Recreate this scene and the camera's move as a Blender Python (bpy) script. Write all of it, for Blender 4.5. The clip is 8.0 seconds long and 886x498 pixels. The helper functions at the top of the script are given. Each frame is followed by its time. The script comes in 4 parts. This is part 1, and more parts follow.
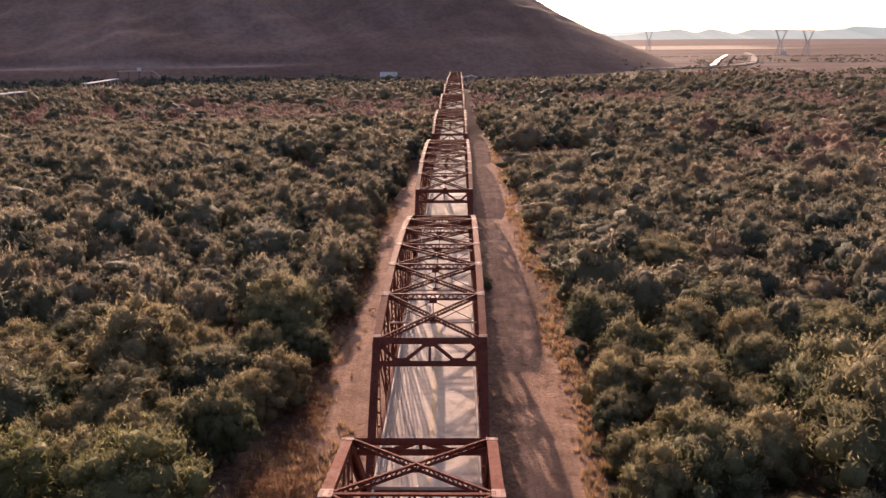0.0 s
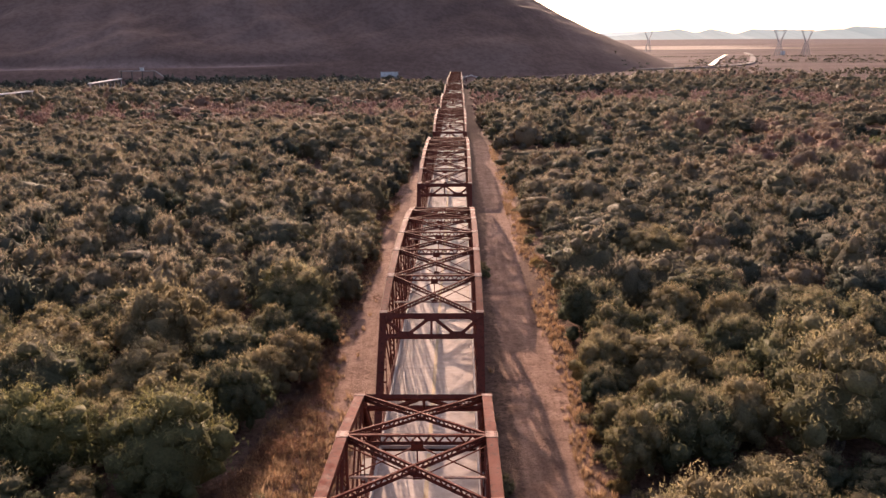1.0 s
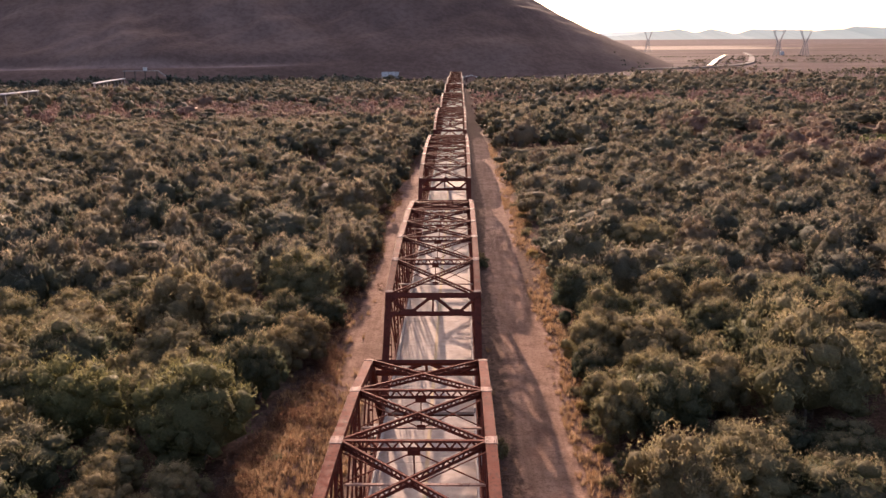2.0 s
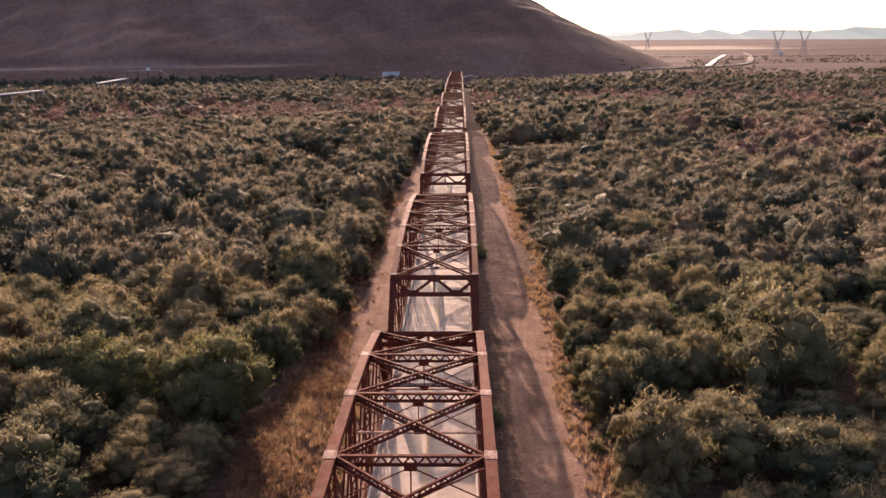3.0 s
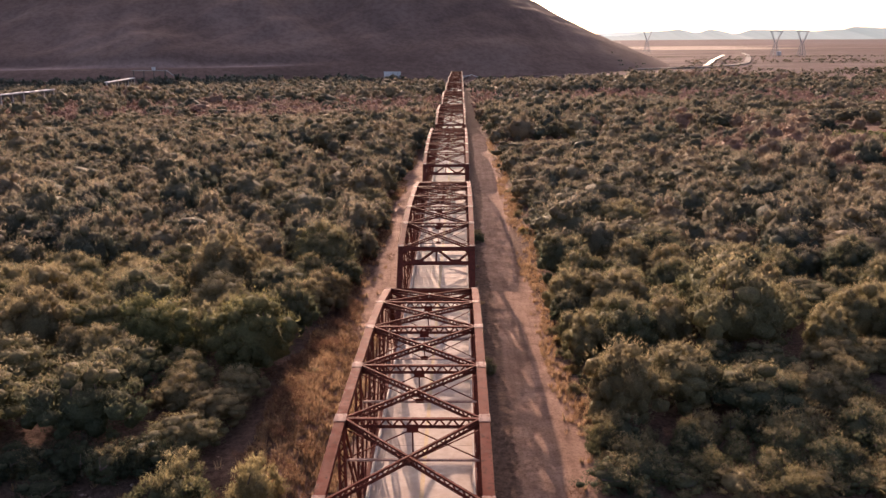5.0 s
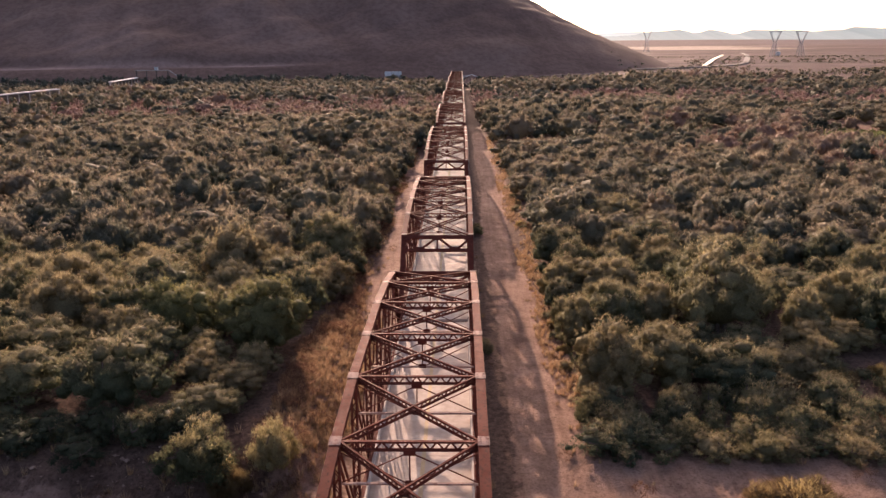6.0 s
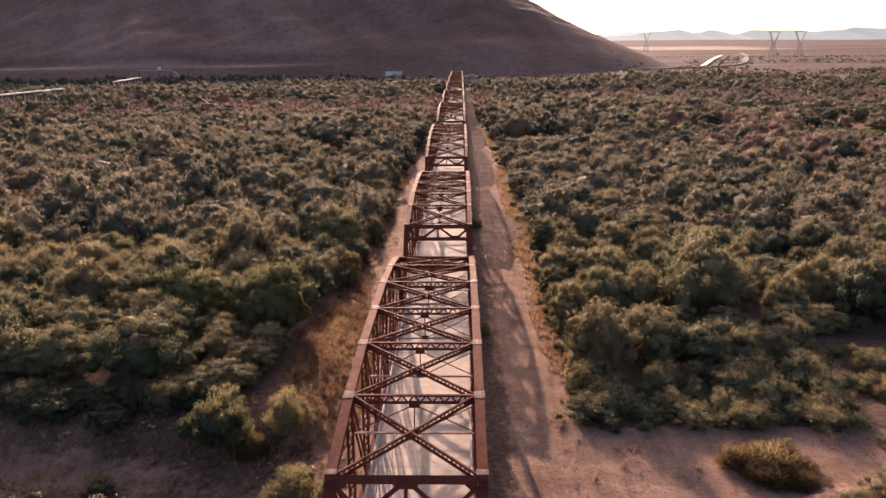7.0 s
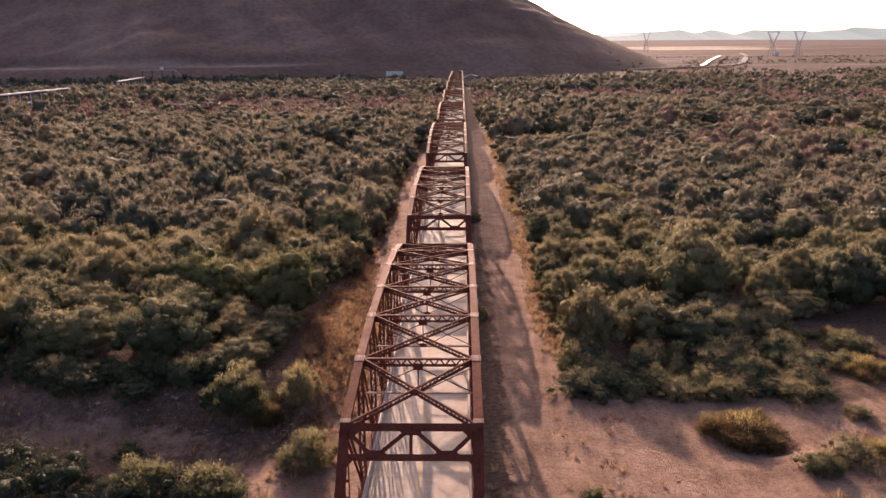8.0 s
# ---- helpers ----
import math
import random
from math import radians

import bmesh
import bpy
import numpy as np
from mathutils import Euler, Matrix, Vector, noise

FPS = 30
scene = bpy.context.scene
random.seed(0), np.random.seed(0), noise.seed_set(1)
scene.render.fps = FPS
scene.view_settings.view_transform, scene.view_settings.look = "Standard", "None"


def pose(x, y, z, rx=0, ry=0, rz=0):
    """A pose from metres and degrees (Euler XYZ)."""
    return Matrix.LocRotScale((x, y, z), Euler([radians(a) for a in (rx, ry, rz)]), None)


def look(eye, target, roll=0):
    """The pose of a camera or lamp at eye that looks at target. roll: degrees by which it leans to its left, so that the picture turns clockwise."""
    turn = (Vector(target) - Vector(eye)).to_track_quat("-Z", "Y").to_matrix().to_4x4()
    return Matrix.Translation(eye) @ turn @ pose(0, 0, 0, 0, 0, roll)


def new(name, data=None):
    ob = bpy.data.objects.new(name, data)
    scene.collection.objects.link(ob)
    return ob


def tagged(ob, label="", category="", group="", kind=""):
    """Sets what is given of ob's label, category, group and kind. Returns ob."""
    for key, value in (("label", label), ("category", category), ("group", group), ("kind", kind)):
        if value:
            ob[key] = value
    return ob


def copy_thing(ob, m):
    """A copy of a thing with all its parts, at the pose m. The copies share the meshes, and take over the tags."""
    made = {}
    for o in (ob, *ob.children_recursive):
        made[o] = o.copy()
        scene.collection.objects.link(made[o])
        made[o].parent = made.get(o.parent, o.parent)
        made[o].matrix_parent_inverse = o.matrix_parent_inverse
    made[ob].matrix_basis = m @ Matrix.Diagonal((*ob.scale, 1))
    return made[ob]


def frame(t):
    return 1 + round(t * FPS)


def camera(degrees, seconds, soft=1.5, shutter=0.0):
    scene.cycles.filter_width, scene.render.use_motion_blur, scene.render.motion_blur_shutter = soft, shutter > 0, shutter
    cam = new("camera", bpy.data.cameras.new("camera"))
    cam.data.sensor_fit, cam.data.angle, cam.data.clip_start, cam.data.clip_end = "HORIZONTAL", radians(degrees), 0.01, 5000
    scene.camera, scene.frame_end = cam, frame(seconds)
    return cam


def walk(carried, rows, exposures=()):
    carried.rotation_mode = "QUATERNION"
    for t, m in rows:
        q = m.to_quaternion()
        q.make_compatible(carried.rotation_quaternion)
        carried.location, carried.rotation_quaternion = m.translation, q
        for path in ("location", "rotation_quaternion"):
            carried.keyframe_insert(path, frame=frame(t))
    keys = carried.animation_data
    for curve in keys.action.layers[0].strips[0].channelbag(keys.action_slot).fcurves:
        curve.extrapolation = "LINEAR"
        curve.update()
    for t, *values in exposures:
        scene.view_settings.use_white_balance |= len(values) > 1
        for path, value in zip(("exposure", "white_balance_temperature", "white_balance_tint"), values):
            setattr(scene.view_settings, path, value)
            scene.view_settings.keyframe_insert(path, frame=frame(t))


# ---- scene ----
import functools

# ---------------------------------------------------------------- camera
FIELD = 56.8
cam = camera(FIELD, 8.0, soft=1.5)
# seconds, x, y, z, pitch, yaw, roll
ROWS = [
    (0.0, 1.751, 9.738, 22.888, -13.754, 1.171, -0.473),
    (1.0, 1.822, 4.858, 22.974, -13.752, 1.188, -0.465),
    (2.0, 1.895, -0.024, 23.054, -13.751, 1.206, -0.456),
    (3.0, 1.969, -4.909, 23.126, -13.750, 1.224, -0.447),
    (4.0, 2.043, -9.796, 23.193, -13.748, 1.242, -0.438),
    (5.0, 2.119, -14.685, 23.252, -13.747, 1.260, -0.429),
    (6.0, 2.196, -19.576, 23.305, -13.746, 1.277, -0.420),
    (7.0, 2.274, -24.470, 23.351, -13.744, 1.295, -0.411),
    (8.0, 2.353, -29.366, 23.391, -13.743, 1.313, -0.402),
]
EXPOSURE, KELVIN, TINT = 0.98, 6800, 26
walk(cam, [(t, pose(x, y, z, 90 + p, 0, yaw) @ pose(0, 0, 0, 0, 0, roll)) for t, x, y, z, p, yaw, roll in ROWS],
     [(0.0, EXPOSURE, KELVIN, TINT), (8.0, EXPOSURE, KELVIN, TINT)])

# ---------------------------------------------------------------- light
SUN_UP, SUN_LEFT = 17.2, 9.0     # degrees above the horizon, and to the left of the bridge's far end
world = bpy.data.worlds.new("hazy_evening_sky")
scene.world = world
world.use_nodes = True
wn = world.node_tree
sky = wn.nodes.new("ShaderNodeTexSky")
sky.sky_type = "NISHITA"
sky.sun_disc = False
sky.sun_elevation = radians(SUN_UP)
sky.sun_rotation = radians(-SUN_LEFT)
sky.air_density, sky.dust_density, sky.ozone_density = 0.6, 3.2, 0.3
wn.nodes["Background"].inputs["Strength"].default_value = 0.15
wn.links.new(sky.outputs["Color"], wn.nodes["Background"].inputs["Color"])
sun_data = bpy.data.lights.new("sun", "SUN")
sun_data.energy, sun_data.angle, sun_data.color = 4.8, radians(0.53), (1.0, 0.76, 0.56)
sun = new("sun", sun_data)
to_sun = Vector((-math.sin(radians(SUN_LEFT)) * math.cos(radians(SUN_UP)), math.cos(radians(SUN_LEFT)) * math.cos(radians(SUN_UP)), math.sin(radians(SUN_UP))))
sun.matrix_world = look(to_sun * 200, (0, 0, 0))

# ---------------------------------------------------------------- materials
def material(name, rough=0.8, metal=0.0):
    m = bpy.data.materials.new(name)
    m.use_nodes = True
    b = m.node_tree.nodes["Principled BSDF"]
    b.inputs["Roughness"].default_value, b.inputs["Metallic"].default_value = rough, metal
    return m, m.node_tree, b


def node(nt, kind, **values):
    n = nt.nodes.new(kind)
    for k, v in values.items():
        n.inputs[k.replace("_", " ")].default_value = v
    return n


def ramp(nt, source, stops):
    r = nt.nodes.new("ShaderNodeValToRGB")
    while len(r.color_ramp.elements) < len(stops):
        r.color_ramp.elements.new(0.5)
    for e, (at, c) in zip(r.color_ramp.elements, stops):
        e.position, e.color = at, (*c, 1) if len(c) == 3 else c
    nt.links.new(source, r.inputs["Fac"])
    return r.outputs["Color"]


def mix(nt, fac, a, b, blend="MIX"):
    m = nt.nodes.new("ShaderNodeMix")
    m.data_type, m.blend_type = "RGBA", blend
    for key, v in (("Factor", fac), ("A", a), ("B", b)):
        sock = [s for s in m.inputs if s.name == key and s.type == ("VALUE" if key == "Factor" else "RGBA")][0]
        if isinstance(v, bpy.types.NodeSocket):
            nt.links.new(v, sock)
        else:
            sock.default_value = v if key == "Factor" else (*v, 1)
    return [s for s in m.outputs if s.type == "RGBA"][0]


def place(nt):
    return nt.nodes.new("ShaderNodeNewGeometry").outputs["Position"]


def grain(nt, where, scale, detail=4.0, rough=0.6):
    n = node(nt, "ShaderNodeTexNoise", Scale=scale, Detail=detail, Roughness=rough)
    nt.links.new(where, n.inputs["Vector"])
    return n.outputs["Fac"]


def bump(nt, b, height, strength, distance):
    n = node(nt, "ShaderNodeBump", Strength=strength, Distance=distance)
    nt.links.new(height, n.inputs["Height"])
    nt.links.new(n.outputs["Normal"], b.inputs["Normal"])


def steel_paint(name, c1, c2, rust):
    m, nt, b = material(name, 0.55, 0.0)
    b.inputs["Specular IOR Level"].default_value = 0.03
    p = place(nt)
    c = ramp(nt, grain(nt, p, 0.9), [(0.3, c1), (0.7, c2)])
    worn = ramp(nt, grain(nt, p, 5.0, 6.0, 0.7), [(0.52, (0, 0, 0)), (0.66, (1, 1, 1))])
    c = mix(nt, worn, c, rust)
    nt.links.new(c, b.inputs["Base Color"])
    r = ramp(nt, grain(nt, p, 3.0), [(0.3, (0.62, 0.62, 0.62)), (0.75, (0.9, 0.9, 0.9))])
    nt.links.new(r, b.inputs["Roughness"])
    bump(nt, b, grain(nt, p, 18.0), 0.25, 0.01)
    return m


def concrete(name, c1, c2, scale=0.6):
    m, nt, b = material(name, 0.82)
    b.inputs["Specular IOR Level"].default_value = 0.12
    p = place(nt)
    c = ramp(nt, grain(nt, p, scale, 6.0, 0.65), [(0.3, c1), (0.72, c2)])
    stains = ramp(nt, grain(nt, p, scale * 6, 5.0, 0.7), [(0.35, (0.72, 0.70, 0.68)), (0.6, (1, 1, 1))])
    nt.links.new(mix(nt, 0.6, c, stains, "MULTIPLY"), b.inputs["Base Color"])
    bump(nt, b, grain(nt, p, 30.0), 0.2, 0.01)
    return m


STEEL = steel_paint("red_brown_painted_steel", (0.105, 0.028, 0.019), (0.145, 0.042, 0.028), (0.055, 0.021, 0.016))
# pale splice plate colour; on the sway struts it paints the sun's glare
PLATE = steel_paint("pale_plate_and_glare_steel", (0.32, 0.20, 0.16), (0.46, 0.33, 0.27), (0.20, 0.09, 0.06))
DECK = concrete("worn_deck_concrete", (0.36, 0.275, 0.225), (0.50, 0.41, 0.345), 0.35)
CURB = concrete("curb_concrete", (0.40, 0.33, 0.28), (0.52, 0.45, 0.39), 0.8)
PIER = concrete("pier_concrete", (0.30, 0.25, 0.21), (0.42, 0.36, 0.31), 0.5)
DAM = concrete("old_dam_concrete", (0.34, 0.31, 0.28), (0.50, 0.47, 0.43), 0.12)
# darker dam concrete: shade painted into the arches and gate house legs
DARK = concrete("shade_dark_concrete", (0.10, 0.085, 0.075), (0.17, 0.15, 0.13), 0.12)
PALE = concrete("pale_plaster_and_lit_crest", (0.62, 0.60, 0.57), (0.75, 0.73, 0.70), 0.4)
ASPHALT = concrete("dusty_asphalt", (0.20, 0.168, 0.15), (0.275, 0.237, 0.213), 0.05)
STONE = concrete("sandstone_rubble", (0.30, 0.19, 0.14), (0.46, 0.31, 0.235), 3.0)
LINE = concrete("faded_yellow_paint", (0.44, 0.31, 0.17), (0.50, 0.39, 0.26), 1.5)
# lightened grey: distance haze is put into the metal's colour
PYLON = steel_paint("hazed_galvanised_steel", (0.34, 0.335, 0.33), (0.42, 0.415, 0.41), (0.28, 0.27, 0.26))


def bark_material():
    m, nt, b = material("grey_brown_bark", 0.9)
    p = place(nt)
    nt.links.new(ramp(nt, grain(nt, p, 6.0), [(0.3, (0.07, 0.05, 0.037)), (0.7, (0.17, 0.125, 0.095))]), b.inputs["Base Color"])
    bump(nt, b, grain(nt, p, 40.0), 0.5, 0.02)
    return m


BARK = bark_material()


def leaf_material(name, green, olive, straw, by_attribute, glow=0.47, rust=None):
    """Feathery foliage: each shrub its own tone, each spray of leaves a little off it, straw-coloured plumes, and
    sunlight painted straw on the tops.
    """
    m, nt, b = material(name, 0.7)
    b.inputs["Specular IOR Level"].default_value = 0.1
    if by_attribute:
        a = nt.nodes.new("ShaderNodeAttribute")
        a.attribute_name = "tone"
        own = a.outputs["Fac"]
    else:
        own = nt.nodes.new("ShaderNodeObjectInfo").outputs["Random"]
    spray = nt.nodes.new("ShaderNodeNewGeometry").outputs["Random Per Island"]
    plume_light = nt.nodes.new("ShaderNodeAttribute")
    plume_light.attribute_name = "plume_light"
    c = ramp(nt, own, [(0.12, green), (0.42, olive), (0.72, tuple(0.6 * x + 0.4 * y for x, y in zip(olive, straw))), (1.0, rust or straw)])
    c = mix(nt, plume_light.outputs["Fac"], c, straw)
    v = ramp(nt, spray, [(0.0, (0.72, 0.72, 0.72)), (1.0, (1.0, 1.0, 1.0))])
    c = mix(nt, 1.0, c, v, "MULTIPLY")
    p = place(nt)
    # shade of small gaps painted between the twigs, and patches of older growth
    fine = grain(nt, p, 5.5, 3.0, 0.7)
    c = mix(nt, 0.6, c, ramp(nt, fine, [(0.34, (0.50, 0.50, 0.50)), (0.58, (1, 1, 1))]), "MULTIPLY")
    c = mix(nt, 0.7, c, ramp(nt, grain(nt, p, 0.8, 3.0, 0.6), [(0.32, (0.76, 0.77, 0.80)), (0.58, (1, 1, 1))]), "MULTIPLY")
    nt.links.new(c, b.inputs["Base Color"])
    bump(nt, b, fine, 0.5, 0.15)
    t = nt.nodes.new("ShaderNodeBsdfTranslucent")
    nt.links.new(c, t.inputs["Color"])
    s = nt.nodes.new("ShaderNodeMixShader")
    s.inputs[0].default_value = glow
    nt.links.new(b.outputs[0], s.inputs[1])
    nt.links.new(t.outputs[0], s.inputs[2])
    nt.links.new(s.outputs[0], nt.nodes["Material Output"].inputs["Surface"])
    return m


# GREEN, OLIVE and STRAW carry distance haze: greyer and bluer than near leaves
GREEN, OLIVE, STRAW, RUST = (0.125, 0.146, 0.106), (0.210, 0.204, 0.130), (0.45, 0.35, 0.235), (0.38, 0.245, 0.20)
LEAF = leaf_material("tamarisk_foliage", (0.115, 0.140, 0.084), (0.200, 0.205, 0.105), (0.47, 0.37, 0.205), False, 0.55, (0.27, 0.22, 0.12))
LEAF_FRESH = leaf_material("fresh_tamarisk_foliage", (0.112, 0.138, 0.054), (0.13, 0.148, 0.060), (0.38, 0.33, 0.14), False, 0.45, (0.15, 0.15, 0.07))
LEAF_FAR = leaf_material("haze_tinted_tamarisk_foliage", GREEN, OLIVE, STRAW, True, 0.55, RUST)
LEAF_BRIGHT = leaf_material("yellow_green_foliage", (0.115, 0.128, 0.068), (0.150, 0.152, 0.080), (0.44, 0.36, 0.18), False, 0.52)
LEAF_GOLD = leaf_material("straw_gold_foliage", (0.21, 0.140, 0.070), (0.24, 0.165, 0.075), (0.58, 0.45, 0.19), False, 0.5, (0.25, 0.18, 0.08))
# leaves coloured darker to stand in for the shade on these shrubs
LEAF_DARK = leaf_material("shade_dark_foliage", (0.048, 0.060, 0.034), (0.056, 0.066, 0.038), (0.10, 0.105, 0.055), False, 0.25, (0.06, 0.066, 0.04))
MEADOW = leaf_material("fresh_green_growth", (0.12, 0.17, 0.05), (0.16, 0.19, 0.06), (0.24, 0.25, 0.10), True)
LEAF_BARE = leaf_material("leafless_rust_brown_growth", (0.36, 0.225, 0.195), (0.42, 0.27, 0.23), (0.46, 0.33, 0.27), True, 0.5, (0.38, 0.28, 0.20))
# the hill's shadow is put into these darker leaf colours
LEAF_FOOT = leaf_material("shade_tinted_foot_foliage", (0.105, 0.115, 0.088), (0.145, 0.145, 0.10), (0.19, 0.165, 0.115), True, 0.3)
GRASS = leaf_material("dry_grass_blades", (0.44, 0.25, 0.125), (0.48, 0.295, 0.165), (0.54, 0.38, 0.235), True)
RUST_BRUSH = leaf_material("rust_coloured_brush", (0.14, 0.070, 0.045), (0.18, 0.095, 0.06), (0.28, 0.16, 0.10), True)


def ground_material():
    m, nt, b = material("desert_soil", 0.95)
    b.inputs["Specular IOR Level"].default_value = 0.04
    p = place(nt)
    sand_at = nt.nodes.new("ShaderNodeAttribute")
    sand_at.attribute_name = "sand"
    n1 = grain(nt, p, 0.35, 6.0, 0.65)
    n2 = grain(nt, p, 2.2, 6.0, 0.7)
    far = grain(nt, p, 0.012, 6.0, 0.6)
    sand = ramp(nt, n1, [(0.30, (0.29, 0.176, 0.130)), (0.55, (0.40, 0.257, 0.195)), (0.75, (0.53, 0.355, 0.275))])
    stretch = node(nt, "ShaderNodeMapping", Scale=(1.0, 0.06, 1.0))
    nt.links.new(p, stretch.inputs["Vector"])
    ruts = ramp(nt, grain(nt, stretch.outputs["Vector"], 1.3, 4.0, 0.6), [(0.36, (0.74, 0.72, 0.70)), (0.56, (1.0, 1.0, 1.0))])
    sand = mix(nt, 0.8, sand, ruts, "MULTIPLY")
    litter = ramp(nt, n2, [(0.32, (0.11, 0.072, 0.054)), (0.52, (0.235, 0.148, 0.107)), (0.70, (0.34, 0.222, 0.158))])
    litter = mix(nt, 0.5, litter, ramp(nt, far, [(0.35, (0.095, 0.060, 0.049)), (0.65, (0.175, 0.112, 0.088))]))
    edge = nt.nodes.new("ShaderNodeMath")
    edge.operation = "ADD"
    nt.links.new(sand_at.outputs["Fac"], edge.inputs[0])
    wob = nt.nodes.new("ShaderNodeMath")
    wob.operation = "MULTIPLY_ADD"
    nt.links.new(grain(nt, p, 0.9, 5.0, 0.7), wob.inputs[0])
    wob.inputs[1].default_value, wob.inputs[2].default_value = 1.3, -0.65
    nt.links.new(wob.outputs[0], edge.inputs[1])
    mask = ramp(nt, edge.outputs[0], [(0.38, (0, 0, 0)), (0.62, (1, 1, 1))])
    c = mix(nt, mask, litter, sand)
    # the plain beyond the thicket: greyer, in long pale and dark bands
    xyz = nt.nodes.new("ShaderNodeSeparateXYZ")
    nt.links.new(p, xyz.inputs[0])
    beyond = node(nt, "ShaderNodeMapRange")
    nt.links.new(xyz.outputs["Y"], beyond.inputs["Value"])
    beyond.inputs["From Min"].default_value, beyond.inputs["From Max"].default_value = 470.0, 640.0
    across = node(nt, "ShaderNodeMapping", Scale=(0.22, 1.0, 1.0))
    nt.links.new(p, across.inputs["Vector"])
    bands = ramp(nt, grain(nt, across.outputs["Vector"], 0.014, 7.0, 0.68), [(0.36, (0.075, 0.053, 0.048)), (0.47, (0.135, 0.094, 0.085)), (0.56, (0.175, 0.124, 0.112)), (0.66, (0.34, 0.26, 0.225))])
    specks = ramp(nt, grain(nt, across.outputs["Vector"], 0.16, 5.0, 0.75), [(0.40, (0.45, 0.44, 0.42)), (0.52, (1, 1, 1))])
    plain = mix(nt, 0.75, bands, specks, "MULTIPLY")
    # a pale dry field and the dark gravel behind it
    behind = node(nt, "ShaderNodeMapRange")
    nt.links.new(xyz.outputs["Y"], behind.inputs["Value"])
    behind.inputs["From Min"].default_value, behind.inputs["From Max"].default_value, behind.inputs["To Max"].default_value = 2350.0, 2500.0, 0.75
    plain = mix(nt, mask, plain, (0.46, 0.37, 0.30))
    plain = mix(nt, behind.outputs["Result"], plain, (0.15, 0.115, 0.112))
    c = mix(nt, beyond.outputs["Result"], c, plain)
    pebble = ramp(nt, grain(nt, p, 4.5, 7.0, 0.8), [(0.36, (0.42, 0.38, 0.36)), (0.50, (0.95, 0.95, 0.95)), (0.68, (1, 1, 1))])
    c = mix(nt, 0.8, c, pebble, "MULTIPLY")
    patch = ramp(nt, grain(nt, p, 1.1, 8.0, 0.72), [(0.36, (0.66, 0.62, 0.60)), (0.50, (1, 1, 1)), (0.66, (1.0, 1.0, 1.0))])
    nt.links.new(mix(nt, 0.7, c, patch, "MULTIPLY"), b.inputs["Base Color"])
    bump(nt, b, grain(nt, p, 1.6, 9.0, 0.8), 1.0, 0.36)
    return m


def hill_material():
    m, nt, b = material("dark_desert_varnish_rock", 0.95)
    b.inputs["Specular IOR Level"].default_value = 0.04
    p = place(nt)
    c = ramp(nt, grain(nt, p, 0.012, 7.0, 0.65), [(0.3, (0.125, 0.080, 0.065)), (0.5, (0.178, 0.112, 0.090)), (0.72, (0.245, 0.164, 0.132))])
    wear = nt.nodes.new("ShaderNodeAttribute")
    wear.attribute_name = "wear"
    c = mix(nt, wear.outputs["Fac"], c, (0.42, 0.28, 0.23))
    dots = ramp(nt, grain(nt, p, 0.22, 6.0, 0.75), [(0.42, (0.55, 0.54, 0.52)), (0.56, (1, 1, 1))])
    nt.links.new(mix(nt, 0.5, c, dots, "MULTIPLY"), b.inputs["Base Color"])
    bump(nt, b, grain(nt, p, 0.15, 8.0, 0.7), 0.22, 1.5)
    return m


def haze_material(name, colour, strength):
    """Far ridges with the haze painted on: a pale glow stands in for the air."""
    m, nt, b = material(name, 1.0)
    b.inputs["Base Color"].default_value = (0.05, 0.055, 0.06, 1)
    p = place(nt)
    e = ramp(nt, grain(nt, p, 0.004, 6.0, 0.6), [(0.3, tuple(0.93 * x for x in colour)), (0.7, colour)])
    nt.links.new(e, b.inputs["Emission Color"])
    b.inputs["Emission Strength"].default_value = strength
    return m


def water_material():
    m, nt, b = material("canal_water", 0.12)
    b.inputs["Base Color"].default_value = (0.10, 0.11, 0.10, 1)
    bump(nt, b, grain(nt, place(nt), 1.5), 0.15, 0.05)
    return m


SOIL, ROCK, WATER = ground_material(), hill_material(), water_material()

